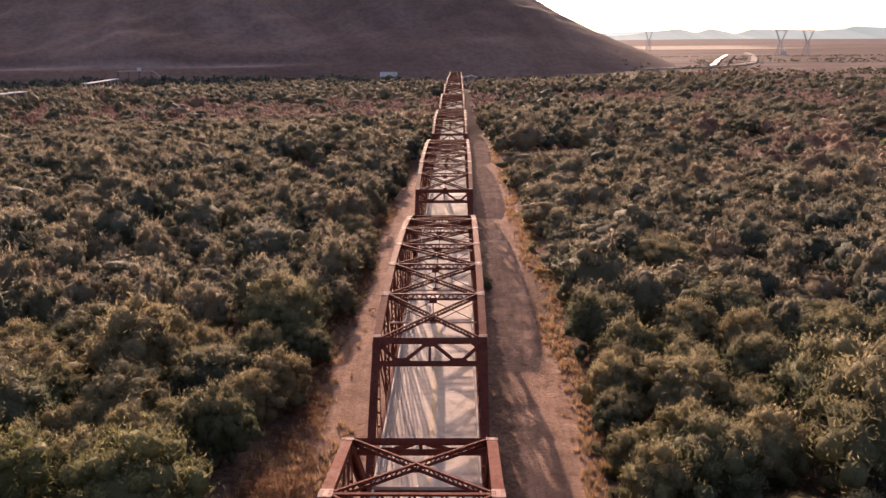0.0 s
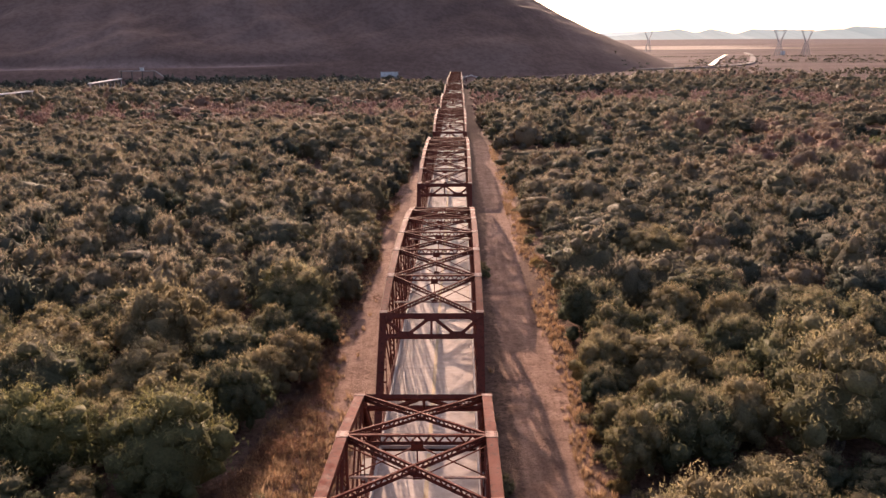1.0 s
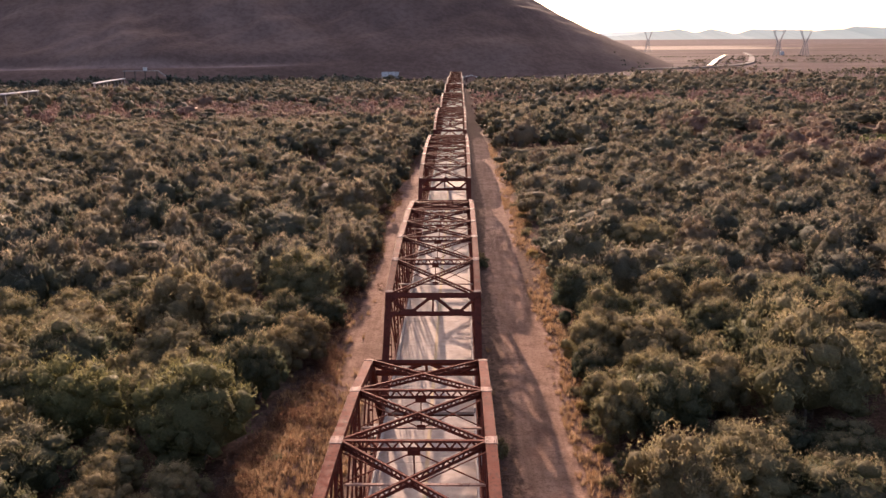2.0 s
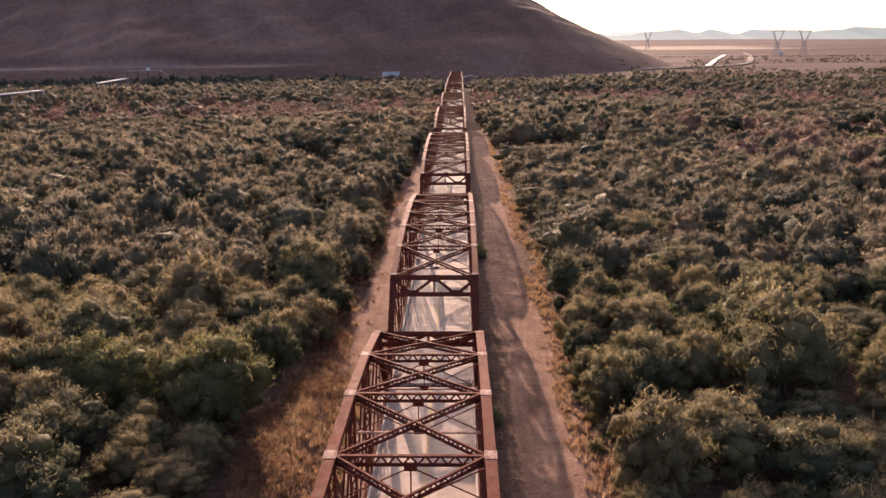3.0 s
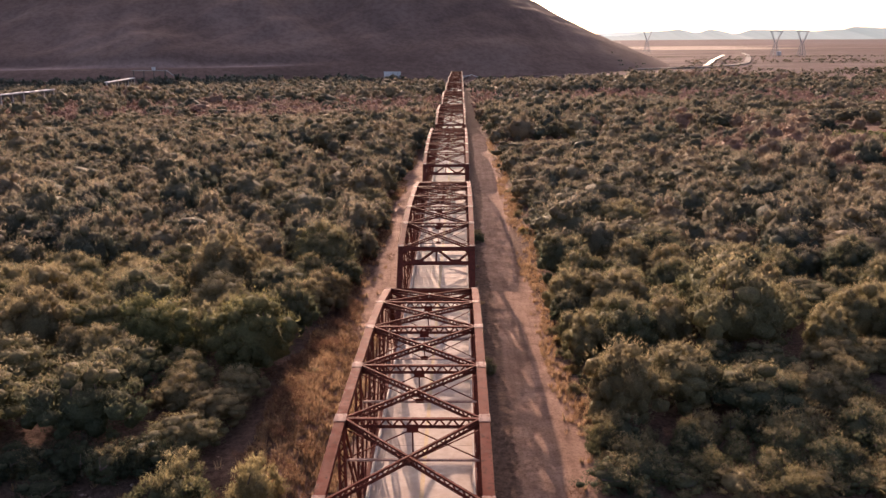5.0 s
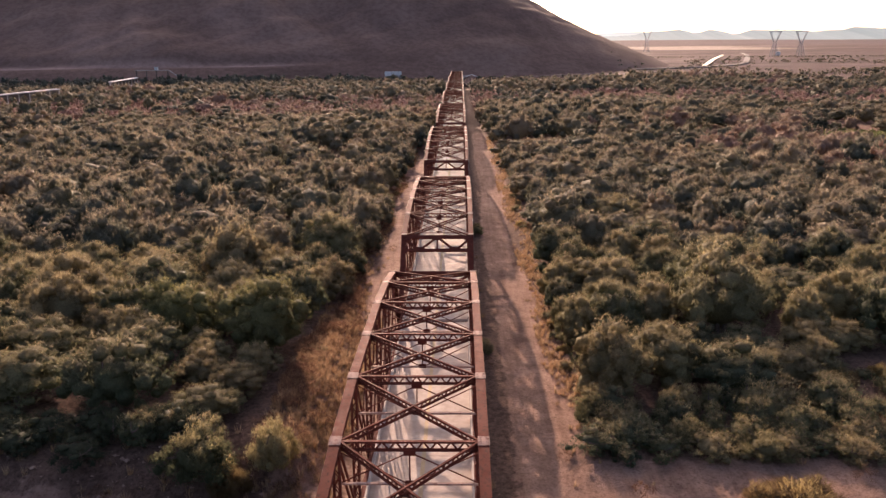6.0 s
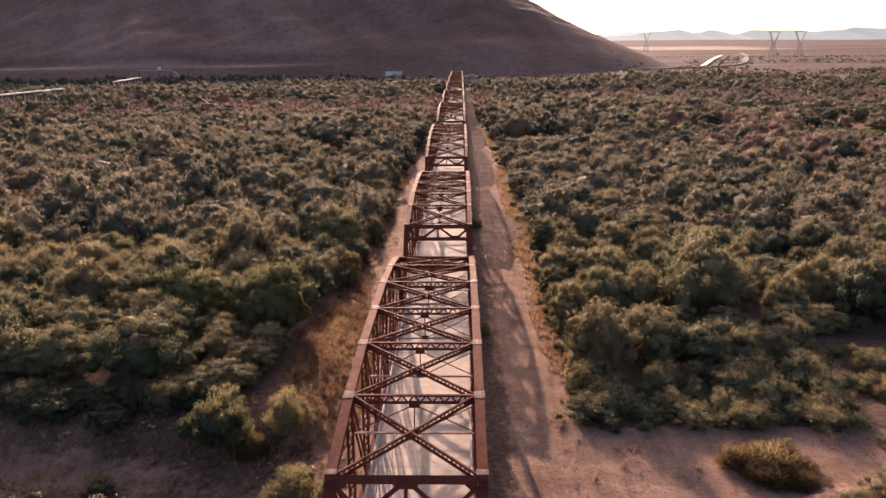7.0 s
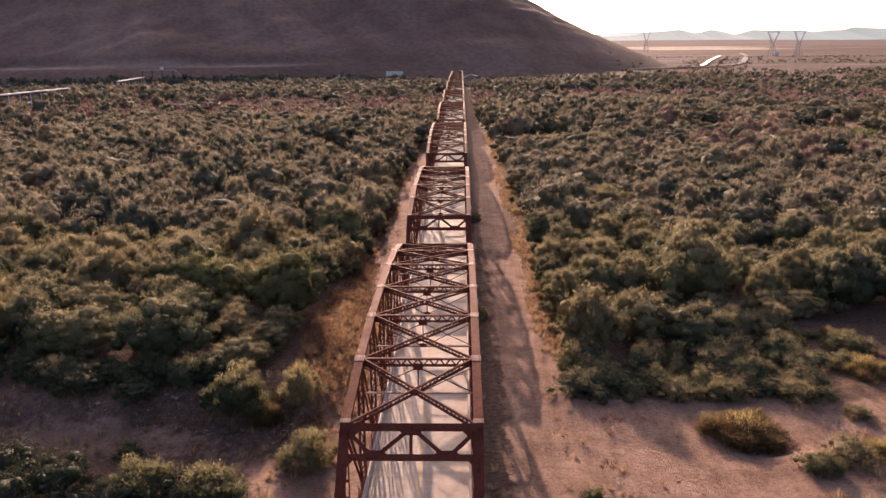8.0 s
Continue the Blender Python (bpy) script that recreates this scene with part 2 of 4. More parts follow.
# ---------------------------------------------------------------- mesh tools
class Form:
    """Vertices and faces of one part."""
    def __init__(self):
        self.v, self.f = [], []

    def hexa(self, pts):
        k = len(self.v)
        self.v += [tuple(p) for p in pts]
        self.f += [(k, k + 3, k + 2, k + 1), (k + 4, k + 5, k + 6, k + 7), (k, k + 1, k + 5, k + 4), (k + 1, k + 2, k + 6, k + 5),
                   (k + 2, k + 3, k + 7, k + 6), (k + 3, k, k + 4, k + 7)]
        return self

    def box(self, x0, x1, y0, y1, z0, z1):
        return self.hexa([(x0, y0, z0), (x1, y0, z0), (x1, y1, z0), (x0, y1, z0), (x0, y0, z1), (x1, y0, z1), (x1, y1, z1), (x0, y1, z1)])

    def bar(self, a, b, wide, deep, up=(0, 0, 1), sx=0.0, sz=0.0):
        """A bar from a to b; wide across, deep along up; sx, sz shift it sideways and upwards."""
        a, b, up = Vector(a), Vector(b), Vector(up)
        d = (b - a).normalized()
        s = d.cross(up)
        if s.length < 1e-4:
            s = d.cross(Vector((1, 0, 0)))
        s.normalize()
        u = s.cross(d)
        o = s * sx + u * sz
        w, h = s * wide / 2, u * deep / 2
        return self.hexa([a + o - w - h, a + o + w - h, b + o + w - h, b + o - w - h, a + o - w + h, a + o + w + h, b + o + w + h, b + o - w + h])

    def laced(self, a, b, wide, deep, up=(0, 0, 1), pitch=0.42, flange=0.05, bar=0.05):
        """A lattice girder: two flanges at the top and bottom of deep, each wide, and a zigzag of flat bars between."""
        a, b, up = Vector(a), Vector(b), Vector(up)
        d = (b - a).normalized()
        s = d.cross(up).normalized()
        u = s.cross(d)
        for side in (-1, 1):
            self.bar(a, b, wide, flange, up, 0, side * (deep - flange) / 2)
            self.bar(a, b, flange * 0.8, 0.07, up, 0, side * (deep / 2 - flange - 0.035))
        n = max(2, round((b - a).length / pitch))
        for i in range(n):
            lo = -1 if i % 2 else 1
            p = a + (b - a) * (i / n) + u * lo * (deep / 2 - flange)
            q = a + (b - a) * ((i + 1) / n) - u * lo * (deep / 2 - flange)
            self.bar(p, q, 0.03, bar, up)
        return self

    def tube(self, pts, radii, sides=6):
        k = len(self.v)
        for i, (p, r) in enumerate(zip(pts, radii)):
            p = Vector(p)
            d = (Vector(pts[min(i + 1, len(pts) - 1)]) - Vector(pts[max(i - 1, 0)])).normalized()
            s = d.cross(Vector((0.31, 0.87, 0.11))).normalized()
            u = s.cross(d)
            for j in range(sides):
                g = 2 * math.pi * j / sides
                self.v.append(tuple(p + (s * math.cos(g) + u * math.sin(g)) * r))
        for i in range(len(pts) - 1):
            for j in range(sides):
                a, b = k + i * sides + j, k + i * sides + (j + 1) % sides
                self.f.append((a, b, b + sides, a + sides))
        return self


def mesh_of(name, form, mat):
    me = bpy.data.meshes.new(name)
    me.from_pydata(form.v, [], form.f)
    me.materials.append(mat)
    return me


def part(name, form, mat, parent, label=""):
    ob = new(name, form if isinstance(form, bpy.types.Mesh) else mesh_of(name, form, mat))
    ob.parent = parent
    return tagged(ob, label) if label else ob


def thing(name, label, category, group="", m=None):
    ob = new(name)
    ob.empty_display_size = 0.2
    if m is not None:
        ob.matrix_basis = m
    return tagged(ob, label, category, group)


def lone(name, form, mat, label, category, kind=""):
    return tagged(new(name, mesh_of(name, form, mat)), label, category, "", kind)


# ---------------------------------------------------------------- land
GROUND = -3.2


def smooth(a, b, x):
    t = np.clip((x - a) / (b - a), 0, 1)
    return t * t * (3 - 2 * t)


@functools.lru_cache(maxsize=None)
def wave_set(seed, n, lo, hi):
    r = np.random.RandomState(seed)
    out = []
    for _ in range(n):
        k, a, ph = r.uniform(lo, hi), r.uniform(0, 6.283), r.uniform(0, 6.283)
        out.append((k * math.cos(a), k * math.sin(a), ph))
    return out


def waves(x, y, seed, n, lo, hi):
    z = 0.0
    for kx, ky, ph in wave_set(seed, n, lo, hi):
        z = z + np.sin(x * kx + y * ky + ph)
    return z / math.sqrt(n)


def land(x, y):
    """The height of the ground: a river flat that climbs to a plain far behind the bridge."""
    x, y = np.asarray(x, float), np.asarray(y, float)
    z = GROUND + np.interp(y, [-1e4, 90, 500, 560, 960, 1450, 2600, 4800], [0, 0, 2.5, 4.5, 10.5, 14, 34, 70])
    near = 1 - smooth(300, 600, y)
    z = z + near * (0.10 * waves(x, y, 3, 6, 0.15, 0.5) + 0.05 * waves(x, y, 4, 6, 0.8, 1.8))
    # the flood bank and the wash before it, left of the first span
    lip = 1.1 * waves(x, 0 * y, 9, 4, 0.15, 0.5) + 0.45 * waves(x, y, 10, 5, 0.7, 1.6)
    z = z + (1.5 + 0.12 * waves(x, y, 12, 5, 0.9, 2.0)) * smooth(24.6, 28.6, y + lip) * smooth(75, 38, y) * smooth(-6.5, -9.5, x + 0.3 * lip) - 0.5 * np.exp(-((x + 20) / 14) ** 2 - ((y - 21) / 3.0) ** 2)
    # a low cut bank behind the gold shrub, right of the first span
    z = z + 0.5 * smooth(21.5, 20.2, y - 0.25 * (x - 24) + 0.3 * waves(x, y, 14, 4, 0.5, 1.4)) * smooth(21.5, 23.5, x)
    z = z + smooth(900, 2500, y) * 2.0 * waves(x, y, 8, 6, 0.002, 0.006)
    return z


def sandy(x, y):
    """Where the ground is bare: the wheel tracks beside the bridge and the clearings at its near end."""
    wob = 0.9 * waves(x * 0, y, 21, 4, 0.05, 0.25)
    # sand starts past 5.6 on the right, leaving a darker strip by the bridge
    right = smooth(1.0, -1.0, x - (10.3 + wob)) * smooth(-0.9, 0.9, x - 5.6 - 0.4 * wob) * smooth(262, 215, y)
    left = smooth(1.0, -1.0, -x - (9.2 + wob)) * smooth(-1.0, 1.0, -x) * smooth(215, 150, y)
    open_r = smooth(2.0, -2.0, y - (30 - 0.00 * x)) * smooth(-1.2, 1.2, x - 5.4 - 0.4 * wob) * 0.95
    open_l = 0.9 * np.exp(-((x + 24) / 9) ** 2 - ((y - 23.5) / 2.2) ** 2) + 0.9 * np.exp(-((x + 10) / 9) ** 2 - ((y - 18) / 3.5) ** 2)
    far = smooth(640, 760, y) * smooth(120, 200, x) * (0.02 + 0.24 * waves(x * 0.35, y, 33, 5, 0.006, 0.03))
    band = 0.62 * smooth(1700, 1800, y) * smooth(2420, 2250, y) * smooth(340, 420, x) * (1 - 0.7 * smooth(620, 900, x))
    return np.clip(np.maximum.reduce([right, left, open_r, open_l, far, band]), 0, 1)


def sheet(name, xs, ys, height, mat, attribute=None):
    X, Y = np.meshgrid(xs, ys)
    Z = height(X, Y)
    nx, ny = len(xs), len(ys)
    me = bpy.data.meshes.new(name)
    i = (np.arange(ny - 1)[:, None] * nx + np.arange(nx - 1)[None, :]).ravel()
    quads = np.stack([i, i + 1, i + 1 + nx, i + nx], 1)
    fill_mesh(me, np.stack([X.ravel(), Y.ravel(), Z.ravel()], 1), quads)
    if attribute:
        a = me.attributes.new(attribute[0], "FLOAT", "POINT")
        a.data.foreach_set("value", attribute[1](X, Y).ravel().astype(np.float32))
    me.polygons.foreach_set("use_smooth", np.ones(len(quads), bool))
    me.materials.append(mat)
    return new(name, me)


def fill_mesh(me, verts, faces):
    """Fills a mesh from arrays: verts n x 3, faces m x k."""
    n, k = faces.shape
    me.vertices.add(len(verts))
    me.vertices.foreach_set("co", np.ascontiguousarray(verts, np.float32).ravel())
    me.loops.add(n * k)
    me.loops.foreach_set("vertex_index", np.ascontiguousarray(faces, np.int32).ravel())
    me.polygons.add(n)
    me.polygons.foreach_set("loop_start", np.arange(0, n * k, k, dtype=np.int32))
    me.polygons.foreach_set("loop_total", np.full(n, k, np.int32))
    me.update(calc_edges=True)


def steps(lo, mid0, mid1, hi, fine, grow):
    out = list(np.arange(mid0, mid1 + 0.01, fine))
    s, v = fine, mid1
    while v < hi:
        s *= grow
        v += s
        out.append(v)
    s, v = fine, mid0
    while v > lo:
        s *= grow
        v -= s
        out.insert(0, v)
    return np.array(out)


ground = sheet("ground", steps(-3600, -36, 42, 3600, 0.7, 1.075), steps(-400, 12, 62, 4700, 0.6, 1.055), land, SOIL, ("sand", sandy))
tagged(ground, "pinkish tan desert sand with leaf litter and wheel tracks", "ground", "", "structure")


# ---- the hill behind the bridge's far end
def hill_rise(x, y):
    ax, ay, bx, by = -82.0, 905.0, -900.0, 830.0
    t = np.clip(((x - ax) * (bx - ax) + (y - ay) * (by - ay)) / ((bx - ax) ** 2 + (by - ay) ** 2), 0, 1)
    d = np.hypot(x - ax - t * (bx - ax), y - ay - t * (by - ay))
    d = d + 5 * waves(x, y, 41, 6, 0.008, 0.03) * smooth(30, 200, d)
    rad = 305.0 + 35 * smooth(0.03, 0.22, t)
    s = np.clip((rad - d) / rad, -0.2, 1)
    h = np.where(s > 0, 125 * s + 35 * s * s, 15 * s)
    return np.where(h > 75, 75 + 45 * (1 - np.exp(-(np.maximum(h, 75) - 75) / 45)), h), s


def gullies(x, y):
    """Dry washes that run down the slope, some deep, some faint."""
    bend = x + 0.35 * y + 14 * waves(x, y, 44, 5, 0.008, 0.03)
    deep = 1 - np.abs(np.sin(bend * 0.021)) ** 0.7
    faint = 1 - np.abs(np.sin(bend * 0.067 + 1.3 * waves(x, y, 45, 4, 0.01, 0.03))) ** 0.8
    return 0.7 * deep + 0.3 * faint


def hill_height(x, y):
    h, s = hill_rise(x, y)
    h = h + (2.2 * waves(x, y, 42, 8, 0.03, 0.09) + 1.0 * waves(x, y, 43, 8, 0.12, 0.3)) * smooth(0.02, 0.25, s) * (0.35 + 0.65 * smooth(120, 20, x))
    h = h - 9.0 * gullies(x, y) * smooth(0.10, 0.40, s) * smooth(40, -60, x)
    # an old road bench cut into the foot
    h = h - 3.5 * np.exp(-((h - 15) / 3.0) ** 2) * smooth(-40, -160, x)
    return land(x, y) - 1.5 + h


def hill_wear(x, y):
    """Bare pale ground: the road bench and its spoil; and paler streaks between the gullies."""
    h, s = hill_rise(x, y)
    road = np.exp(-((h - 13.5 - 1.2 * waves(x, y, 46, 4, 0.02, 0.05)) / 1.7) ** 2) * smooth(-90, -150, x) * smooth(-480, -380, x) * (0.75 + 0.25 * waves(x, y, 47, 4, 0.05, 0.12))
    streak = (1 - gullies(x, y)) ** 2 * smooth(0.08, 0.25, s) * np.clip(0.35 + 0.4 * waves(x, y, 48, 5, 0.01, 0.04), 0, 1)
    return np.clip(np.maximum(road, 0.4 * streak), 0, 1)


hill = sheet("hill", np.arange(-780, 290, 4.0), np.arange(480, 1010, 4.0), hill_height, ROCK, ("wear", hill_wear))
tagged(hill, "dark red-brown rocky desert hill lying in shade", "hill", "", "structure")


def ridge(name, dist, x0, x1, profile, mat, label):
    """A far range: a wall of slopes with a crest that rises and falls."""
    xs = np.linspace(x0, x1, 220)
    crest = profile(xs)
    rows = 6
    v, f = [], []
    for j in range(rows):
        g = j / (rows - 1)
        for x, c in zip(xs, crest):
            v.append((x, dist - 500 * (1 - g), 40 + (c - 40) * g ** 1.2))
    n = len(xs)
    for j in range(rows - 1):
        for i in range(n - 1):
            f.append((j * n + i, j * n + i + 1, (j + 1) * n + i + 1, (j + 1) * n + i))
    fm = Form()
    fm.v, fm.f = v, f
    return lone(name, fm, mat, label, "mountains", "structure")


HAZE1 = haze_material("far_range_painted_haze", (0.118, 0.172, 0.174), 1.0)
HAZE2 = haze_material("farthest_range_painted_haze", (0.235, 0.290, 0.290), 1.0)


def crest_near(x):
    base = np.interp(x, [500, 797, 966, 1107, 1193, 1263, 1391, 1475, 1588, 1729, 1926, 1994, 2121, 2400, 3000, 3600], [58, 66, 92, 105, 85, 101, 78, 96, 93, 89, 90, 111, 99, 106, 112, 108])
    return base + 2 + 6 * np.abs(waves(x, 0 * x, 51, 4, 0.012, 0.03)) + 2.5 * np.abs(waves(x, 0 * x, 52, 5, 0.05, 0.1))


def crest_far(x):
    base = np.interp(x, [300, 600, 780, 950, 1100, 2500, 3600], [60, 88, 96, 104, 90, 90, 90])
    return base + 3 * waves(x, 0 * x, 53, 5, 0.01, 0.03)


ridge("backdrop_range", 4300, 300, 3600, crest_near, HAZE1, "mountain range with pale blue-grey haze painted on")
ridge("backdrop_far_range", 4550, 200, 3600, crest_far, HAZE2, "distant mountain range with very pale haze painted on")

# ---- the road round the hill's foot and the canal
def ribbon(pts, wide, lift, thick=0.3):
    fm = Form()
    pts = [Vector(p) for p in pts]
    left, right = [], []
    for i, p in enumerate(pts):
        d = (pts[min(i + 1, len(pts) - 1)] - pts[max(i - 1, 0)]).normalized()
        s = Vector((d.y, -d.x)) * wide / 2
        left.append(p - s)
        right.append(p + s)
    for a, b in zip(left, right):
        za = float(max(land(a.x, a.y), land(b.x, b.y))) + lift
        fm.v += [(a.x, a.y, za), (b.x, b.y, za), (a.x, a.y, za - thick), (b.x, b.y, za - thick)]
    for i in range(len(pts) - 1):
        k = 4 * i
        fm.f += [(k, k + 1, k + 5, k + 4), (k + 1, k + 3, k + 7, k + 5), (k + 2, k, k + 4, k + 6)]
    return fm


def curve_through(pts, n):
    out = []
    for i in range(len(pts) - 1):
        p0, p1, p2, p3 = [Vector(pts[max(0, min(len(pts) - 1, j))]) for j in (i - 1, i, i + 1, i + 2)]
        for k in range(n):
            t = k / n
            out.append(0.5 * (2 * p1 + (p2 - p0) * t + (2 * p0 - 5 * p1 + 4 * p2 - p3) * t * t + (3 * p1 - p0 - 3 * p2 + p3) * t ** 3))
    return out + [Vector(pts[-1])]


lone("road", ribbon(curve_through([(0, 510), (1, 570), (8, 630), (40, 672), (88, 692), (138, 714), (192, 742), (240, 775), (285, 835), (330, 950), (437, 1268), (500, 1480)], 12), 6.5, 1.2, 1.6),
     ASPHALT, "grey dusty desert road curving round the hill", "road", "structure")
lone("canal", ribbon(curve_through([(236, 790), (272, 895), (335, 1080), (405, 1284)], 8), 5.0, 1.3, 0.6), WATER,
     "straight irrigation canal with bright reflecting water", "canal", "structure")
for k, (dx, label) in enumerate(((-9, "bare earth bank along the canal"), (9, "bare earth bank between canal and road"))):
    lone("canal_bank", ribbon(curve_through([(236 + dx, 788), (272 + dx, 893), (335 + dx, 1078), (405 + dx, 1282)], 8), 7, 0.95, 1.4), SOIL, label, "bank", "structure")

# ---------------------------------------------------------------- the bridge
PANEL, HALF, JOINT = 6.096, 3.15, 0.68
CHORD_W, CHORD_D = 0.46, 0.36


def truss_span(tops, y0):
    """One camelback through-truss span. tops: heights of the chord's cover plate at the panel points 1 .. n-1."""
    n = len(tops) + 1
    low = -0.30
    top = {i + 1: Vector((0, (i + 1) * PANEL, z)) for i, z in enumerate(tops)}
    at = lambda side, i: top[i] + Vector((side * HALF, 0, 0))
    foot = lambda side, i: Vector((side * HALF, i * PANEL, low))
    mid = Vector((0, 0, -CHORD_D / 2))
    span = thing("truss_bridge_span", "rust-red riveted steel through-truss bridge span on concrete piers", "bridge", "spans of the bridge", pose(0, y0, 0))

    def chord(name, a, b):
        fm = Form()
        fm.bar(a, b, CHORD_W, 0.03, (0, 0, 1), 0, -0.015)
        for s in (-1, 1):
            fm.bar(a, b, 0.03, CHORD_D - 0.03, (0, 0, 1), s * (CHORD_W / 2 - 0.05), -0.03 - (CHORD_D - 0.03) / 2)
            fm.bar(a, b, 0.09, 0.025, (0, 0, 1), s * (CHORD_W / 2 - 0.07), -CHORD_D)
        k = max(3, int((b - a).length / 0.6))
        d = (b - a) / k
        for i in range(k):
            z = Vector((0, 0, -CHORD_D))
            x = Vector((0.16 if i % 2 else -0.16, 0, 0))
            fm.bar(a + d * i + z + x, a + d * (i + 1) + z - x, 0.05, 0.015)
        part(name, fm, STEEL, span)

    for s in (-1, 1):
        for i in range(1, n - 1):
            chord("top_chord", at(s, i), at(s, i + 1))
        chord("end_post", foot(s, 0) + Vector((0, 0, 0.30)), at(s, 1))
        chord("end_post", at(s, n - 1), foot(s, n) + Vector((0, 0, 0.30)))
        for i in range(n):
            fm = Form()
            for k in (-1, 1):
                fm.bar(foot(s, i), foot(s, i + 1), 0.05, 0.30, (0, 0, 1), k * 0.11)
            part("bottom_chord", fm, STEEL, span)
        for i in range(1, n):
            # laced post, its two channels side by side across the bridge
            fm = Form()
            a, b = foot(s, i), at(s, i) + Vector((0, 0, -0.2))
            if i in (1, n - 1):
                for k in (-1, 1):
                    fm.bar(a, b, 0.045, 0.13, (0, 1, 0), k * 0.10)
                for z in np.arange(0.5, b.z, 0.9):
                    fm.box(a.x - 0.1, a.x + 0.1, a.y - 0.03, a.y + 0.03, z, z + 0.12)
            else:
                for k in (-1, 1):
                    fm.bar(a, b, 0.10, 0.24, (0, 1, 0), k * 0.13)
                for face in (-0.11, 0.11):
                    m = int((b.z - a.z) / 0.38)
                    for j in range(m):
                        z0, z1 = a.z + (b.z - a.z) * j / m, a.z + (b.z - a.z) * (j + 1) / m
                        x = 0.12 if j % 2 else -0.12
                        fm.bar((a.x + x, a.y + face, z0), (a.x - x, a.y + face, z1), 0.05, 0.015, (0, 1, 0))
            post = part("post", fm, STEEL, span)
            # gussets: a cover plate on the chord, and side plates that hold the web
            c = at(s, i)
            fm = Form()
            nxt = at(s, i + 1) if i < n - 1 else foot(s, n)
            prv = at(s, i - 1) if i > 1 else foot(s, 0)
            if i < n - 1:
                fm.bar(c, c + (nxt - c).normalized() * 0.34, CHORD_W + 0.05, 0.02, (0, 0, 1), 0, 0.012)
            if i > 1:
                fm.bar(c + (prv - c).normalized() * 0.34, c, CHORD_W + 0.05, 0.02, (0, 0, 1), 0, 0.012)
            for way in [nxt - c] * (i < n - 1) + [prv - c] * (i > 1):
                way = way.normalized()
                lift = Vector((1, 0, 0)).cross(way)
                lift = lift if lift.z > 0 else -lift
                for d in (0.08, 0.17, 0.26):
                    for x in (-0.20, -0.12, 0.12, 0.20):
                        o = c + way * d + lift * 0.022 + Vector((x, 0, 0))
                        fm.hexa([o + way * p + Vector((q, 0, 0)) for p, q in ((-0.018, -0.018), (-0.018, 0.018), (0.018, 0.018), (0.018, -0.018))] +
                                [o + way * p + Vector((q, 0, 0)) + lift * 0.018 for p, q in ((-0.011, -0.011), (-0.011, 0.011), (0.011, 0.011), (0.011, -0.011))])
            part("cover_plate", fm, PLATE, post, "paler riveted splice plate")
            fm = Form()
            for k in (-1, 1):
                x = c.x + k * (CHORD_W / 2 - 0.02)
                fm.hexa([(x - 0.01, c.y - 0.5, c.z - 0.62), (x + 0.01, c.y - 0.5, c.z - 0.62), (x + 0.01, c.y + 0.5, c.z - 0.62), (x - 0.01, c.y + 0.5, c.z - 0.62),
                         (x - 0.01, c.y - 0.62, c.z - 0.16), (x + 0.01, c.y - 0.62, c.z - 0.16), (x + 0.01, c.y + 0.62, c.z - 0.16), (x - 0.01, c.y + 0.62, c.z - 0.16)])
            part("gusset_plate", fm, STEEL, post)
        # web diagonals fall towards the middle
        h = n // 2
        for i in range(1, n):
            j = i + 1 if i < h else i - 1 if i > h else None
            if j is None:
                continue
            fm = Form()
            for k in (-1, 1):
                fm.bar(at(s, i) + mid, foot(s, j), 0.08, 0.16, (0, 1, 0), k * 0.10)
            part("web_diagonal", fm, STEEL, span)
        for i in (h - 1, h):
            fm = Form()
            a, b = (at(s, h), foot(s, h - 1)) if i == h - 1 else (at(s, h), foot(s, h + 1))
            fm.bar(a + mid, b, 0.05, 0.05)
            part("counter_rod", fm, STEEL, span)
        # railing between the trusses and the roadway
        for z in (0.48, 0.80, 1.10):
            rail = part("rail", Form().bar((s * 2.93, 0.1, z), (s * 2.93, n * PANEL - 0.1, z), 0.05, 0.10), STEEL, span)
        for i in range(2 * n + 1):
            y = min(max(i * PANEL / 2, 0.15), n * PANEL - 0.15)
            part("rail_post", Form().box(s * 2.99 - 0.05, s * 2.99 + 0.05, y - 0.05, y + 0.05, -0.15, 1.15), STEEL, rail)
        part("curb", Form().hexa([(s * 2.78, 0.02, 0), (s * 3.0, 0.02, 0), (s * 3.0, n * PANEL - 0.02, 0), (s * 2.78, n * PANEL - 0.02, 0),
                                  (s * 2.80, 0.02, 0.24), (s * 3.0, 0.02, 0.24), (s * 3.0, n * PANEL - 0.02, 0.24), (s * 2.80, n * PANEL - 0.02, 0.24)]), CURB, span, "pale concrete curb")
    inner = HALF - CHORD_W / 2 + 0.02
    # cross struts, sway frames and top laterals
    for i in range(2, n - 1):
        z = top[i].z
        y = i * PANEL
        fm = Form().laced((-inner, y, z - 0.24), (inner, y, z - 0.24), 0.16, 0.46, (0, 0, 1), 0.30, 0.05, 0.075)
        part("cross_strut", fm, STEEL, span)
        zl = z - 2.0
        # the sun's glare on this strut is painted with the pale plate colour
        sway = part("sway_frame", Form().bar((-inner, y, zl), (inner, y, zl), 0.14, 0.02).bar((-inner, y, zl - 0.05), (inner, y, zl - 0.05), 0.02, 0.09), PLATE, span, "strut with the sun's glare painted pale")
        part("sway_hanger", Form().bar((0, y, z - 0.45), (0, y, zl), 0.06, 0.06), STEEL, sway)
